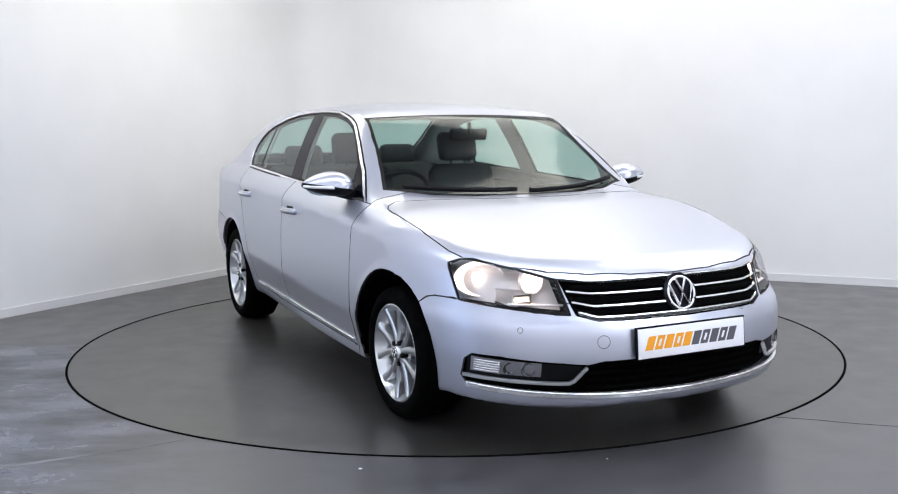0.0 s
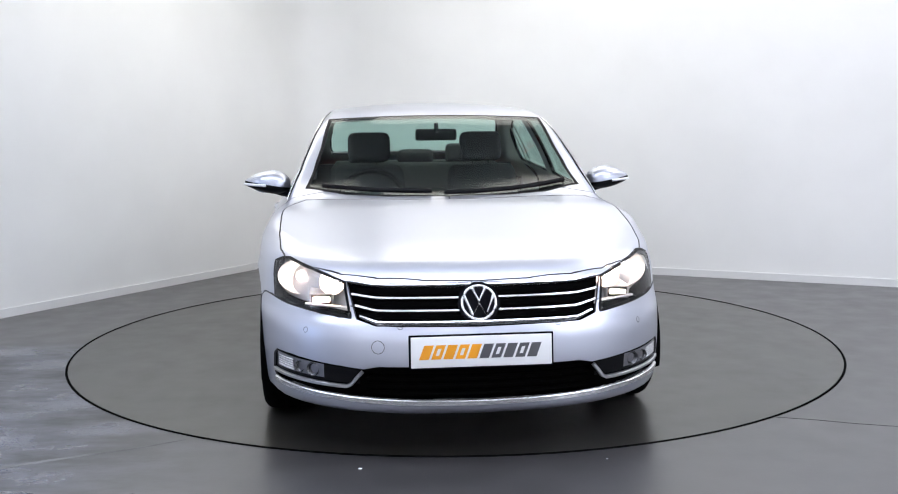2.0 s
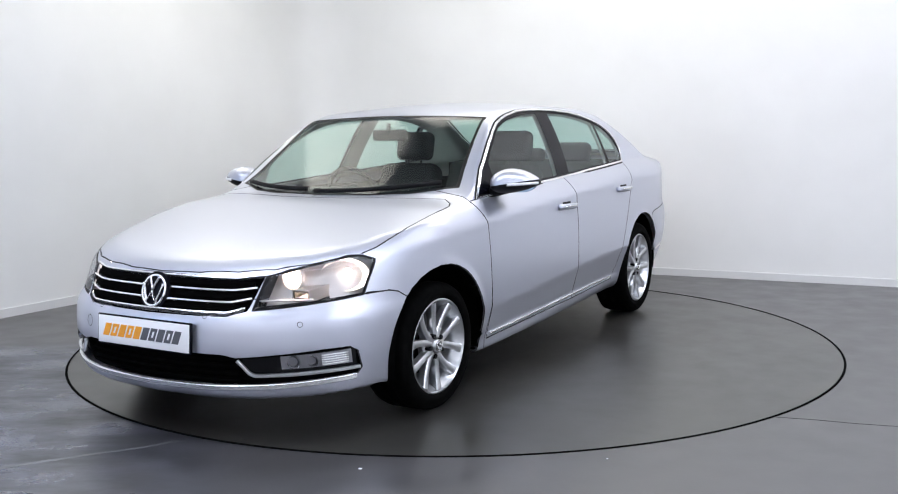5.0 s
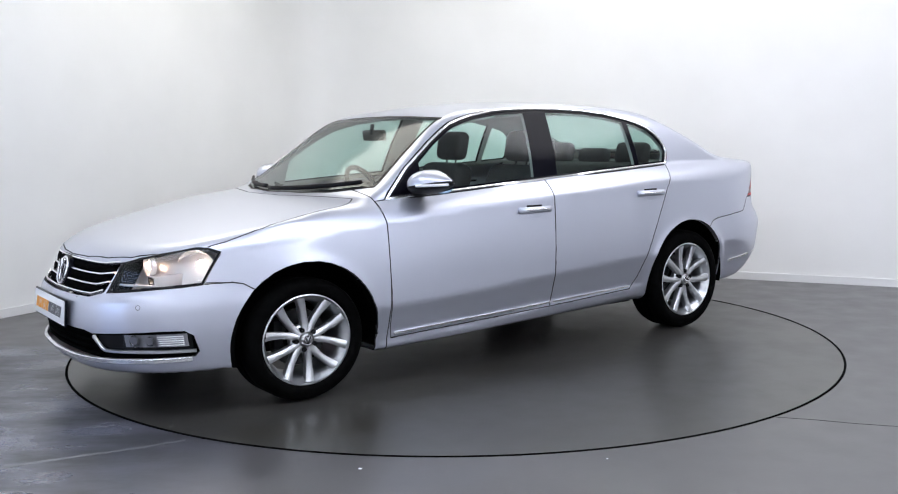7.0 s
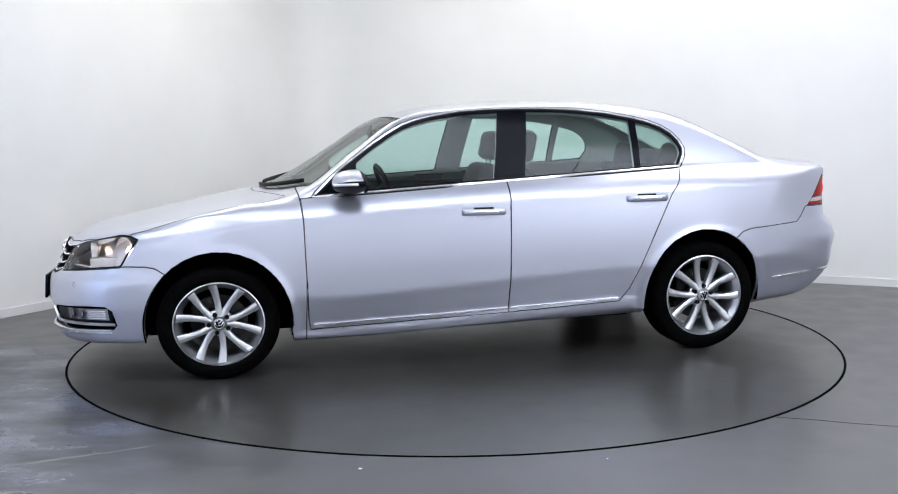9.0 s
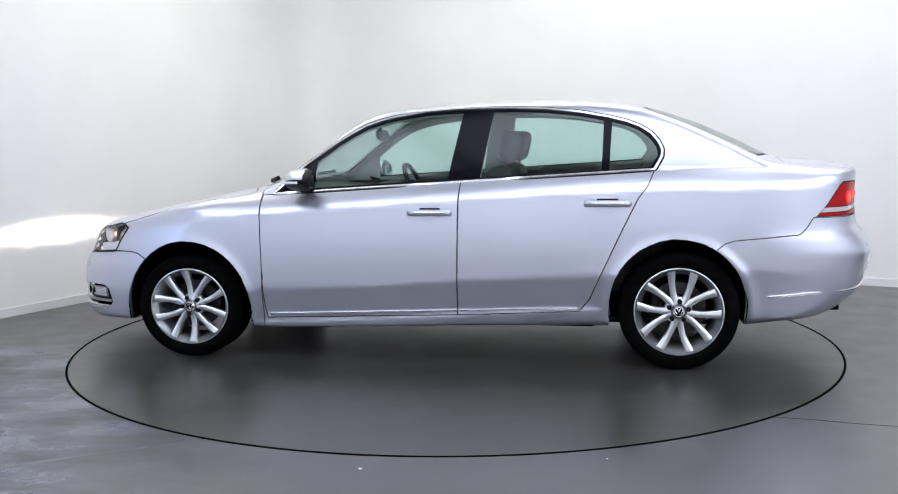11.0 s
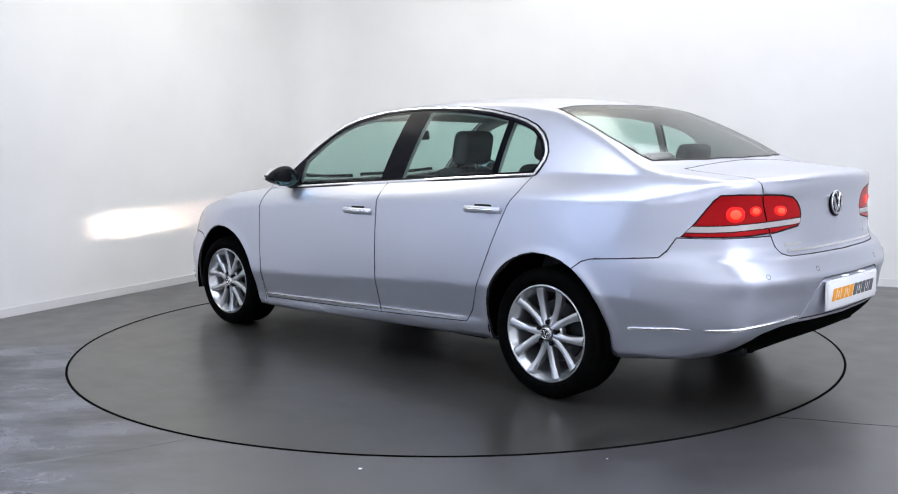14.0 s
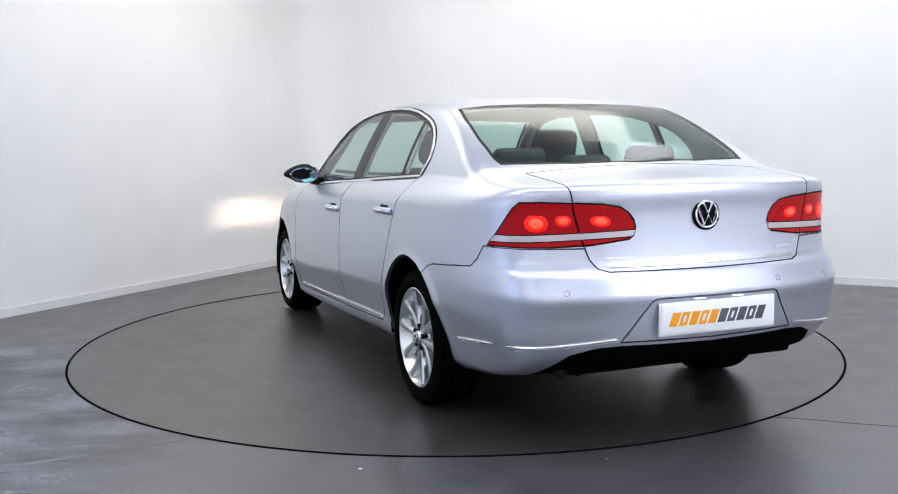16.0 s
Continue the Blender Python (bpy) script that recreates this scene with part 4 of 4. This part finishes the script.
# ---- number plates with plain bars for the lettering ----
def plate(name, centre, tilt, face, w=0.53, h=0.115, edge=True):
    m = Matrix.Translation(centre) @ Matrix.Rotation(tilt, 4, "Y") @ Matrix.Diagonal((face, face, 1, 1))
    bm = bmesh.new()
    box(bm, (0, 0, 0), (0.012, w + 0.016, h + 0.014), 0.004)
    bm.transform(m)
    back = part(name, bm, GLOSS if edge else WHITE, car, "white show plate with orange and grey bars", sharp=40)
    bm = bmesh.new()
    box(bm, (0.007, 0, 0), (0.006, w, h), 0.002)
    bm.transform(m)
    part("plate_face", bm, WHITE, back, sharp=40)
    x0, step = -0.425 * w, 0.85 * w / 10
    for k in range(10):
        bm = bmesh.new()
        lw = step * 0.80
        a = x0 + k * step
        lh, sk = h * 0.23, 0.010
        if k in (1, 3, 6, 8):    # open blocks
            segs = [(a, a + lw * 0.32, -lh, lh), (a + lw * 0.68, a + lw, -lh, lh), (a + lw * 0.32, a + lw * 0.68, lh * 0.5, lh), (a + lw * 0.32, a + lw * 0.68, -lh, -lh * 0.5)]
        else:
            segs = [(a, a + lw, -lh, lh)]
        for s0, s1, z0, z1 in segs:
            f = [bm.verts.new((0.0115, s + sk * z / lh, z)) for s, z in ((s0, z0), (s1, z0), (s1, z1), (s0, z1))]
            g = [bm.verts.new(v.co - Vector((0.003, 0, 0))) for v in f]
            bm.faces.new(f)
            for i in range(4):
                bm.faces.new((f[i], g[i], g[(i + 1) % 4], f[(i + 1) % 4]))
        bm.transform(m)
        part("bar", bm, ORANGE if k < 5 else GREY, back, smooth=False)


plate("front_plate", (2.283, 0, 0.441), -0.07, 1)
plate("rear_plate", (-2.428, 0, 0.530), 0.0, -1, 0.53, 0.115, False)

PLATELIGHT = lamp_glow("plate_bulb", (0.85, 0.9, 1.0), 1.3)
for y in (-0.09, 0.09):
    bm = bmesh.new()
    box(bm, (-2.434, y, 0.6035), (0.010, 0.05, 0.003), 0.001)
    part("plate_light", bm, PLATELIGHT, rear_bumper, "small white number plate light", smooth=False)

# ---- wheels ----
def wheel(x, z, sg, zs, turn):
    w = new("wheel")
    w.parent = car
    w.matrix_basis = Matrix.Translation((x, 0.872 * sg, z)) @ Matrix.Diagonal((1, sg, zs, 1))
    tagged(w, "alloy wheel with ten spokes and a black tyre")
    bm = bmesh.new()
    R = 0.312
    lathe(bm, [(0.228, -0.012), (0.236, 0.004), (0.255, 0.012), (0.285, 0.008), (0.301, -0.004), (0.309, -0.02), (R, -0.04), (R, -0.075), (0.309, -0.078), (0.309, -0.084), (R, -0.087), (R, -0.13), (0.309, -0.133), (0.309, -0.139), (R, -0.142), (R, -0.18), (0.305, -0.205), (0.28, -0.222), (0.235, -0.21)], 72)
    part("tyre", bm, RUBBER, w, "black rubber tyre", sharp=60)
    bm = bmesh.new()
    lathe(bm, [(0.220, -0.012), (0.226, 0.002), (0.232, 0.0), (0.232, -0.02), (0.216, -0.03), (0.205, -0.06), (0.20, -0.20), (0.224, -0.21), (0.19, -0.205), (0.192, -0.06), (0.206, -0.028)], 72, closed=True)
    part("rim", bm, ALLOY, w, "silver alloy rim", sharp=40)
    for k in range(5):
        for d in (-1, 1):
            bm = bmesh.new()
            a0 = radians(turn + 72 * k)
            rows = []
            for u in np.linspace(0, 1, 9):
                r = 0.040 + u * (0.217 - 0.040)
                ang = a0 + d * radians(25 - 9.5 * u)
                half = 0.0175 - 0.0015 * math.sin(u * math.pi) + 0.010 * max(0, u - 0.55)
                yy = -0.012 - 0.022 * math.sin(u * math.pi * 0.5) * (1 - u) - 0.004 + 0.010 * u
                c, t = Vector((math.cos(ang), 0, math.sin(ang))), Vector((-math.sin(ang), 0, math.cos(ang)))
                rows.append([bm.verts.new(c * r + t * q * half + Vector((0, yy + e, 0))) for q, e in ((-1, -0.035), (-1.0, -0.004), (-0.75, 0.0), (0.1 * d, 0.003), (0.75, 0.0), (1.0, -0.004), (1, -0.035))])
            for a, b in zip(rows, rows[1:]):
                for i in range(6):
                    bm.faces.new((a[i], a[i + 1], b[i + 1], b[i]))
            bmesh.ops.recalc_face_normals(bm, faces=bm.faces)
            part("spoke", bm, ALLOY, w, sharp=45)
    bm = bmesh.new()
    lathe(bm, [(0.001, -0.002), (0.026, -0.003), (0.031, -0.008), (0.034, -0.02), (0.055, -0.030), (0.072, -0.045), (0.074, -0.07)], 40)
    part("hub", bm, ALLOY, w, sharp=40)
    bm = bmesh.new()
    lathe(bm, [(0.001, 0.002), (0.022, 0.001), (0.026, -0.003)], 32)
    cap = part("hub_cap", bm, GLOSS, w, "dark hub cap with chrome marks")
    bm = bmesh.new()
    for pts in ([(-0.36, 0.78), (0.0, 0.06), (0.36, 0.78)], [(-0.82, 0.42), (-0.36, -0.72), (0.0, -0.02), (0.36, -0.72), (0.82, 0.42)]):
        tube(bm, [(a * 0.023, 0.0025, b * 0.023) for a, b in pts], 0.0022, 6)
    tube(bm, [(0.0235 * math.cos(a), 0.001, 0.0235 * math.sin(a)) for a in np.linspace(0, 2 * math.pi, 25)[:-1]], 0.0018, 6, 1, True)
    part("chevrons", bm, CHROME, cap)
    for k in range(5):
        a = radians(turn + 72 * k)
        bm = bmesh.new()
        lathe(bm, [(0.001, -0.0095), (0.0115, -0.0095), (0.0125, -0.0115), (0.0125, -0.06)], 10, "y", (0.052 * math.cos(a), 0, 0.052 * math.sin(a)))
        part("bolt", bm, BLACK, w, smooth=False)
    bm = bmesh.new()
    lathe(bm, [(0.001, -0.09), (0.075, -0.09), (0.08, -0.10), (0.145, -0.10), (0.147, -0.12), (0.001, -0.12)], 48)
    part("brake_disc", bm, STEEL, w, "steel brake disc", sharp=40)
    bm = bmesh.new()
    box(bm, (0.115, -0.1, 0.03), (0.05, 0.06, 0.15), 0.012)
    part("brake_caliper", bm, BLACK, w, sharp=40)


for (wx, wz) in WHEELS:
    for sg in (1, -1):
        wheel(wx, wz, sg, wz / 0.312, 67 if wx > 0 else 95)
for sg in (1, -1):
    for cx, cz, r in ((1.352, 0.295, 0.378), (-1.345, 0.345, 0.357)):
        bm = bmesh.new()
        ang = np.linspace(-0.22, math.pi + 0.22, 37)
        rings = [[bm.verts.new((cx + rr * math.cos(a), yy * sg, cz + rr * math.sin(a))) for a in ang] for rr, yy in ((r - 0.006, 0.872), (r + 0.004, 0.85), (r + 0.004, 0.60), (0.05, 0.59))]
        for a, b in zip(rings, rings[1:]):
            for i in range(36):
                bm.faces.new((a[i], a[i + 1], b[i + 1], b[i]))
        bmesh.ops.recalc_face_normals(bm, faces=bm.faces)
        part("arch_liner", bm, DARK, car, "black wheel arch liner")

# ---- underbody ----
bm = bmesh.new()
box(bm, (0.15, 0, 0.225), (3.7, 1.2, 0.06), 0.02)
box(bm, (-0.05, 0, 0.235), (1.75, 1.62, 0.05), 0.02)
box(bm, (-1.95, 0, 0.33), (0.55, 1.1, 0.08), 0.02)
box(bm, (1.92, 0, 0.225), (0.36, 0.9, 0.04), 0.02)
part("underbody", bm, DARK, car, "black underbody", sharp=40)
bm = bmesh.new()
for dy in (0.50, 0.57):
    tube(bm, [(-2.0, dy, 0.285), (-2.1, dy, 0.305), (-2.21, dy, 0.307)], 0.022, 14)
part("exhaust_pipe", bm, BLACK, car, "twin black exhaust tips")

# ---- mirrors ----
def mirror_skin(x, y, z):
    """A wedge-shaped mirror shell from a unit ball: full at the door, drawn out to a tip."""
    sq = lambda q, e: math.copysign(abs(q) ** e, q)
    o = y * 0.5 + 0.5
    crown = 1.0 - 0.52 * max(0.0, (o - 0.25) / 0.75) ** 1.6
    sole = 1.0 - 0.60 * max(0.0, (o - 0.15) / 0.85) ** 1.3
    x, z = sq(x, 0.85), sq(z, 0.78)
    return Vector((0.66 + (x * 0.135 if x > 0 else x * 0.055) * (1 - 0.30 * o) - 0.045 * o, 0.914 + 0.122 * y, 0.99 + (0.080 * crown if z > 0 else 0.056 * sole) * z + 0.012 * o))


for sg in (1, -1):
    bm = bmesh.new()
    bmesh.ops.create_uvsphere(bm, u_segments=40, v_segments=24, radius=1.0)
    for v in bm.verts:
        v.co = half_pt(mirror_skin(*v.co), sg)
    if sg < 0:
        bmesh.ops.reverse_faces(bm, faces=bm.faces)
    bm2 = bm.copy()
    sole_co, sole_no = (0, 0.914 * sg, 0.998), Vector((0, -0.16 * sg, 1))
    bmesh.ops.bisect_plane(bm, geom=bm.verts[:] + bm.edges[:] + bm.faces[:], plane_co=sole_co, plane_no=sole_no, clear_inner=True)
    for f in bm.faces:
        if f.calc_center_median().x < 0.622:
            f.material_index = 1
    cap = part("door_mirror", bm, [PAINT, BLACK], car, "silver door mirror with black base")
    bmesh.ops.bisect_plane(bm2, geom=bm2.verts[:] + bm2.edges[:] + bm2.faces[:], plane_co=sole_co, plane_no=sole_no, clear_outer=True)
    part("mirror_base", bm2, BLACK, cap, "black mirror base")
    bm = bmesh.new()
    tube(bm, [(0.66, 0.77 * sg, 0.950), (0.665, 0.81 * sg, 0.955), (0.67, 0.88 * sg, 0.975)], 0.040, 12, 0.7)
    part("mirror_arm", bm, BLACK, cap)
    bm = bmesh.new()
    pts = [half_pt(mirror_skin(math.cos(a), math.sin(a), 0.0), sg) for a in np.linspace(0.0, 1.35, 14)]
    tube(bm, [p + Vector((0.001, 0, -0.003)) for p in pts], 0.007, 8)
    part("indicator", bm, WHITE, cap, "clear indicator strip")
    bm = bmesh.new()
    lathe(bm, [(0.001, 0.0), (0.9, 0.0), (1.0, 0.03)], 32, "x")
    bm.transform(Matrix.Translation((0.596, 0.912 * sg, 0.996)) @ Matrix.Rotation(math.pi + sg * radians(4), 4, "Z") @ Matrix.Diagonal((0.05, 0.095, 0.050, 1)))
    part("mirror_glass", bm, mat("mirror", (0.35, 0.47, 0.56), 0.03, 1.0), cap, "mirror glass")

# ---- wipers, aerial, sensors ----
for y0, y1 in ((0.62, -0.02), (-0.08, -0.62)):
    bm = bmesh.new()
    pts = []
    for u in np.linspace(0, 1, 14):
        y = y0 + (y1 - y0) * u
        q = on_top(1.075 - 0.22 * (y / 0.66) ** 2 + 0.02 * u, y)
        pts.append(q + Vector((0.008, 0, 0.016)))
    tube(bm, pts, 0.008, 6, 1.6)
    part("wiper", bm, BLACK, car, "black windscreen wiper")
for y, z in ((0.30, 0.53), (0.66, 0.50)):
    for sg in (1, -1):
        bm = bmesh.new()
        c = on_front(y, z)
        lathe(bm, [(0.0095, 0.0003), (0.0105, 0.0009), (0.0118, 0.0003)], 20, "x")
        q = Vector((1, 0, 0)).rotation_difference(out_of(c)).to_matrix().to_4x4()
        bm.transform(Matrix.Translation(c) @ q)
        for v in bm.verts:
            v.co.y *= sg
        part("parking_sensor", bm, GAP_DARK, front_bumper)
for y, z in ((0.31, 0.655), (0.62, 0.645)):
    for sg in (1, -1):
        bm = bmesh.new()
        c = on_rear(y, z)
        lathe(bm, [(0.0095, 0.0003), (0.0105, 0.0009), (0.0118, 0.0003)], 20, "x")
        q = Vector((1, 0, 0)).rotation_difference(out_of(c)).to_matrix().to_4x4()
        bm.transform(Matrix.Translation(c) @ q)
        for v in bm.verts:
            v.co.y *= sg
        part("parking_sensor", bm, GAP_DARK, rear_bumper)
bm = bmesh.new()
c = on_front(-0.385, 0.455)
lathe(bm, [(0.0235, 0.0005), (0.0245, 0.0012), (0.0258, 0.0005)], 32, "x")
bm.transform(Matrix.Translation(c) @ Vector((1, 0, 0)).rotation_difference(Vector((out_of(Vector((c.x, -c.y, c.z))).x, -out_of(Vector((c.x, -c.y, c.z))).y, out_of(Vector((c.x, -c.y, c.z))).z))).to_matrix().to_4x4())
part("tow_eye_cover", bm, GAP_DARK, front_bumper, "round tow eye cover")
bm = bmesh.new()
strip(bm, [on_rear(y, 0.735) for y in np.linspace(-0.44, 0.44, 31)], 0.016, 0.006)
part("boot_strip", bm, CHROME, car, "thin chrome strip along the boot lid", sharp=40)
for y0, y1, z in ((0.44, 0.33, 0.762), (-0.36, -0.45, 0.768)):
    bm = bmesh.new()
    strip(bm, [on_rear(y, z) for y in np.linspace(y0, y1, 6)], 0.014, 0.003)
    part("name_bar", bm, ALLOY, car, "small chrome bar on the boot lid", sharp=40)

# ---- cabin ----
bm = bmesh.new()
rows = []
for x in np.linspace(0.38, 1.0, 10):
    rows.append([bm.verts.new((x, y, min(0.93 - 0.10 * (0.55 - (x - 0.38)) * 0.9, float(top_line(np.array(x + 0.1 * (y / 0.66) ** 2))) - 0.03))) for y in np.linspace(-0.70, 0.70, 15)])
for a, b in zip(rows, rows[1:]):
    for i in range(14):
        bm.faces.new((a[i], a[i + 1], b[i + 1], b[i]))
fr = [bm.verts.new((0.42, y, 0.5)) for y in np.linspace(-0.70, 0.70, 15)]
for i in range(14):
    bm.faces.new((rows[0][i], rows[0][i + 1], fr[i + 1], fr[i]))
box(bm, (0.45, -0.36, 0.905), (0.12, 0.36, 0.07), 0.025)
box(bm, (0.33, 0.0, 0.62), (0.4, 0.22, 0.35), 0.03)
bmesh.ops.recalc_face_normals(bm, faces=bm.faces)
part("dashboard", bm, TRIM, car, "dark grey dashboard", sharp=40)
bm = bmesh.new()
box(bm, (-0.35, 0, 0.245), (2.5, 1.45, 0.02))
part("cabin_floor", bm, TRIM, car)
bm = bmesh.new()
m = Matrix.Translation((0.27, -0.36, 0.88)) @ Matrix.Rotation(radians(25), 4, "Y")
tube(bm, [m @ Vector((0, 0.185 * math.cos(a), 0.185 * math.sin(a))) for a in np.linspace(0, 2 * math.pi, 41)[:-1]], 0.016, 10, 1, True)
for a in (0, math.pi, -math.pi / 2):
    tube(bm, [m @ Vector((0.02, 0.05 * math.cos(a), 0.05 * math.sin(a))), m @ Vector((0, 0.18 * math.cos(a), 0.18 * math.sin(a)))], 0.016, 8)
lathe(bm, [(0.001, -0.03), (0.06, -0.025), (0.07, 0.0), (0.04, 0.12), (0.001, 0.12)], 24, "x")
for v in list(bm.verts)[-5 * 24:]:
    v.co = m @ v.co
part("steering_wheel", bm, BLACK, car, "black steering wheel", sharp=50)


def seat(x, y):
    s = bmesh.new()
    box(s, (x + 0.05, y, 0.46), (0.52, 0.50, 0.16), 0.06, seg=4)
    part("seat_cushion", s, SEATMAT, car, "dark grey cloth seat cushion")
    s = bmesh.new()
    tilt = Matrix.Rotation(radians(-20), 4, "Y")
    vs = box(s, (0, 0, 0), (0.15, 0.50, 0.62), 0.06, None, 4)
    for v in s.verts:
        v.co.y *= 1 - 0.16 * max(0, v.co.z / 0.31)
    s.transform(Matrix.Translation((x - 0.29, y, 0.76)) @ tilt)
    back = part("seat_back", s, SEATMAT, car, "dark grey cloth seat back")
    s = bmesh.new()
    vs = box(s, (0, 0, 0), (0.10, 0.27, 0.19), 0.045, None, 4)
    s.transform(Matrix.Translation((x - 0.425, y, 1.17)) @ Matrix.Rotation(radians(-12), 4, "Y"))
    part("headrest", s, SEATMAT, back, "dark headrest")
    s = bmesh.new()
    for d in (-0.05, 0.05):
        tube(s, [(x - 0.40, y + d, 1.0), (x - 0.42, y + d, 1.12)], 0.006, 8)
    part("headrest_post", s, STEEL, back)


for y in (0.36, -0.36):
    seat(0.0, y)
bm = bmesh.new()
box(bm, (-0.95, 0, 0.46), (0.5, 1.28, 0.18), 0.06, seg=4)
part("rear_bench", bm, SEATMAT, car, "dark cloth rear bench")
bm = bmesh.new()
box(bm, (0, 0, 0), (0.15, 1.26, 0.60), 0.06, None, 4)
bm.transform(Matrix.Translation((-1.27, 0, 0.76)) @ Matrix.Rotation(radians(-24), 4, "Y"))
bench_back = part("bench_back", bm, SEATMAT, car, "dark cloth rear seat back")
for y, h in ((0.36, 0.15), (0, 0.11), (-0.36, 0.15)):
    bm = bmesh.new()
    box(bm, (0, 0, 0), (0.09, 0.27, h), 0.04, None, 4)
    bm.transform(Matrix.Translation((-1.40, y, 1.03 + h / 2)) @ Matrix.Rotation(radians(-14), 4, "Y"))
    part("headrest", bm, SEATMAT, bench_back, "dark headrest")
bm = bmesh.new()
box(bm, (-1.63, 0, 1.035), (0.42, 1.2, 0.03), 0.01)
part("parcel_shelf", bm, TRIM, car, "dark parcel shelf", sharp=40)
bm = bmesh.new()
box(bm, (-1.53, 0, 0.51), (0.03, 1.1, 0.44))
box(bm, (-1.53, 0, 0.825), (0.03, 1.64, 0.19))
box(bm, (-1.53, 0, 0.975), (0.03, 1.48, 0.11))
part("boot_bulkhead", bm, TRIM, car, smooth=False)
bm = bmesh.new()
box(bm, (0, 0, 0), (0.03, 0.23, 0.065), 0.014, None, 3)
bm.transform(Matrix.Translation((0.42, 0.0, 1.245)) @ Matrix.Rotation(radians(10), 4, "Y"))
tube(bm, [(0.44, 0, 1.25), (0.43, 0, 1.31)], 0.012, 8)
part("interior_mirror", bm, BLACK, car, "black interior mirror", sharp=40)
for sg in (1, -1):
    bm = bmesh.new()
    rows = [[bm.verts.new((x, (on_side(x, z).y - 0.05) * sg, z)) for x in np.linspace(0.86, -0.93, 24)] for z in (0.26, 0.6, 0.8, 0.93)]
    for a, b in zip(rows, rows[1:]):
        for i in range(23):
            bm.faces.new((a[i], a[i + 1], b[i + 1], b[i]))
    part("door_card", bm, TRIM, doors[sg][0], "dark grey door lining")
skin.free()

# ---- what moves: the turntable and the car on it turn clockwise ----
TURN = [(0.0, -63.07), (0.5, -66.48), (1.0, -72.01), (1.5, -77.89), (2.0, -84.09), (2.5, -89.95), (3.0, -96.07), (3.5, -101.89), (4.0, -108.1), (4.5, -113.83), (5.0, -119.99), (7.5, -149.37), (8.0, -155.5),
        (8.5, -160.97), (9.0, -167.03), (11.5, -194.89), (12.0, -200.79), (12.5, -206.51), (13.0, -212.55), (13.5, -218.21), (14.0, -224.34), (14.5, -229.95), (15.0, -235.95), (15.5, -241.65), (16.0, -247.69)]


def motions():
    walk(turntable, [(t, pose(0, 0, 0, 0, 0, a)) for t, a in TURN])
    walk(car, [(t, pose(0, 0, 0, 0, 0, a) @ pose(0.0511, -0.1414, 0)) for t, a in TURN])


motions()
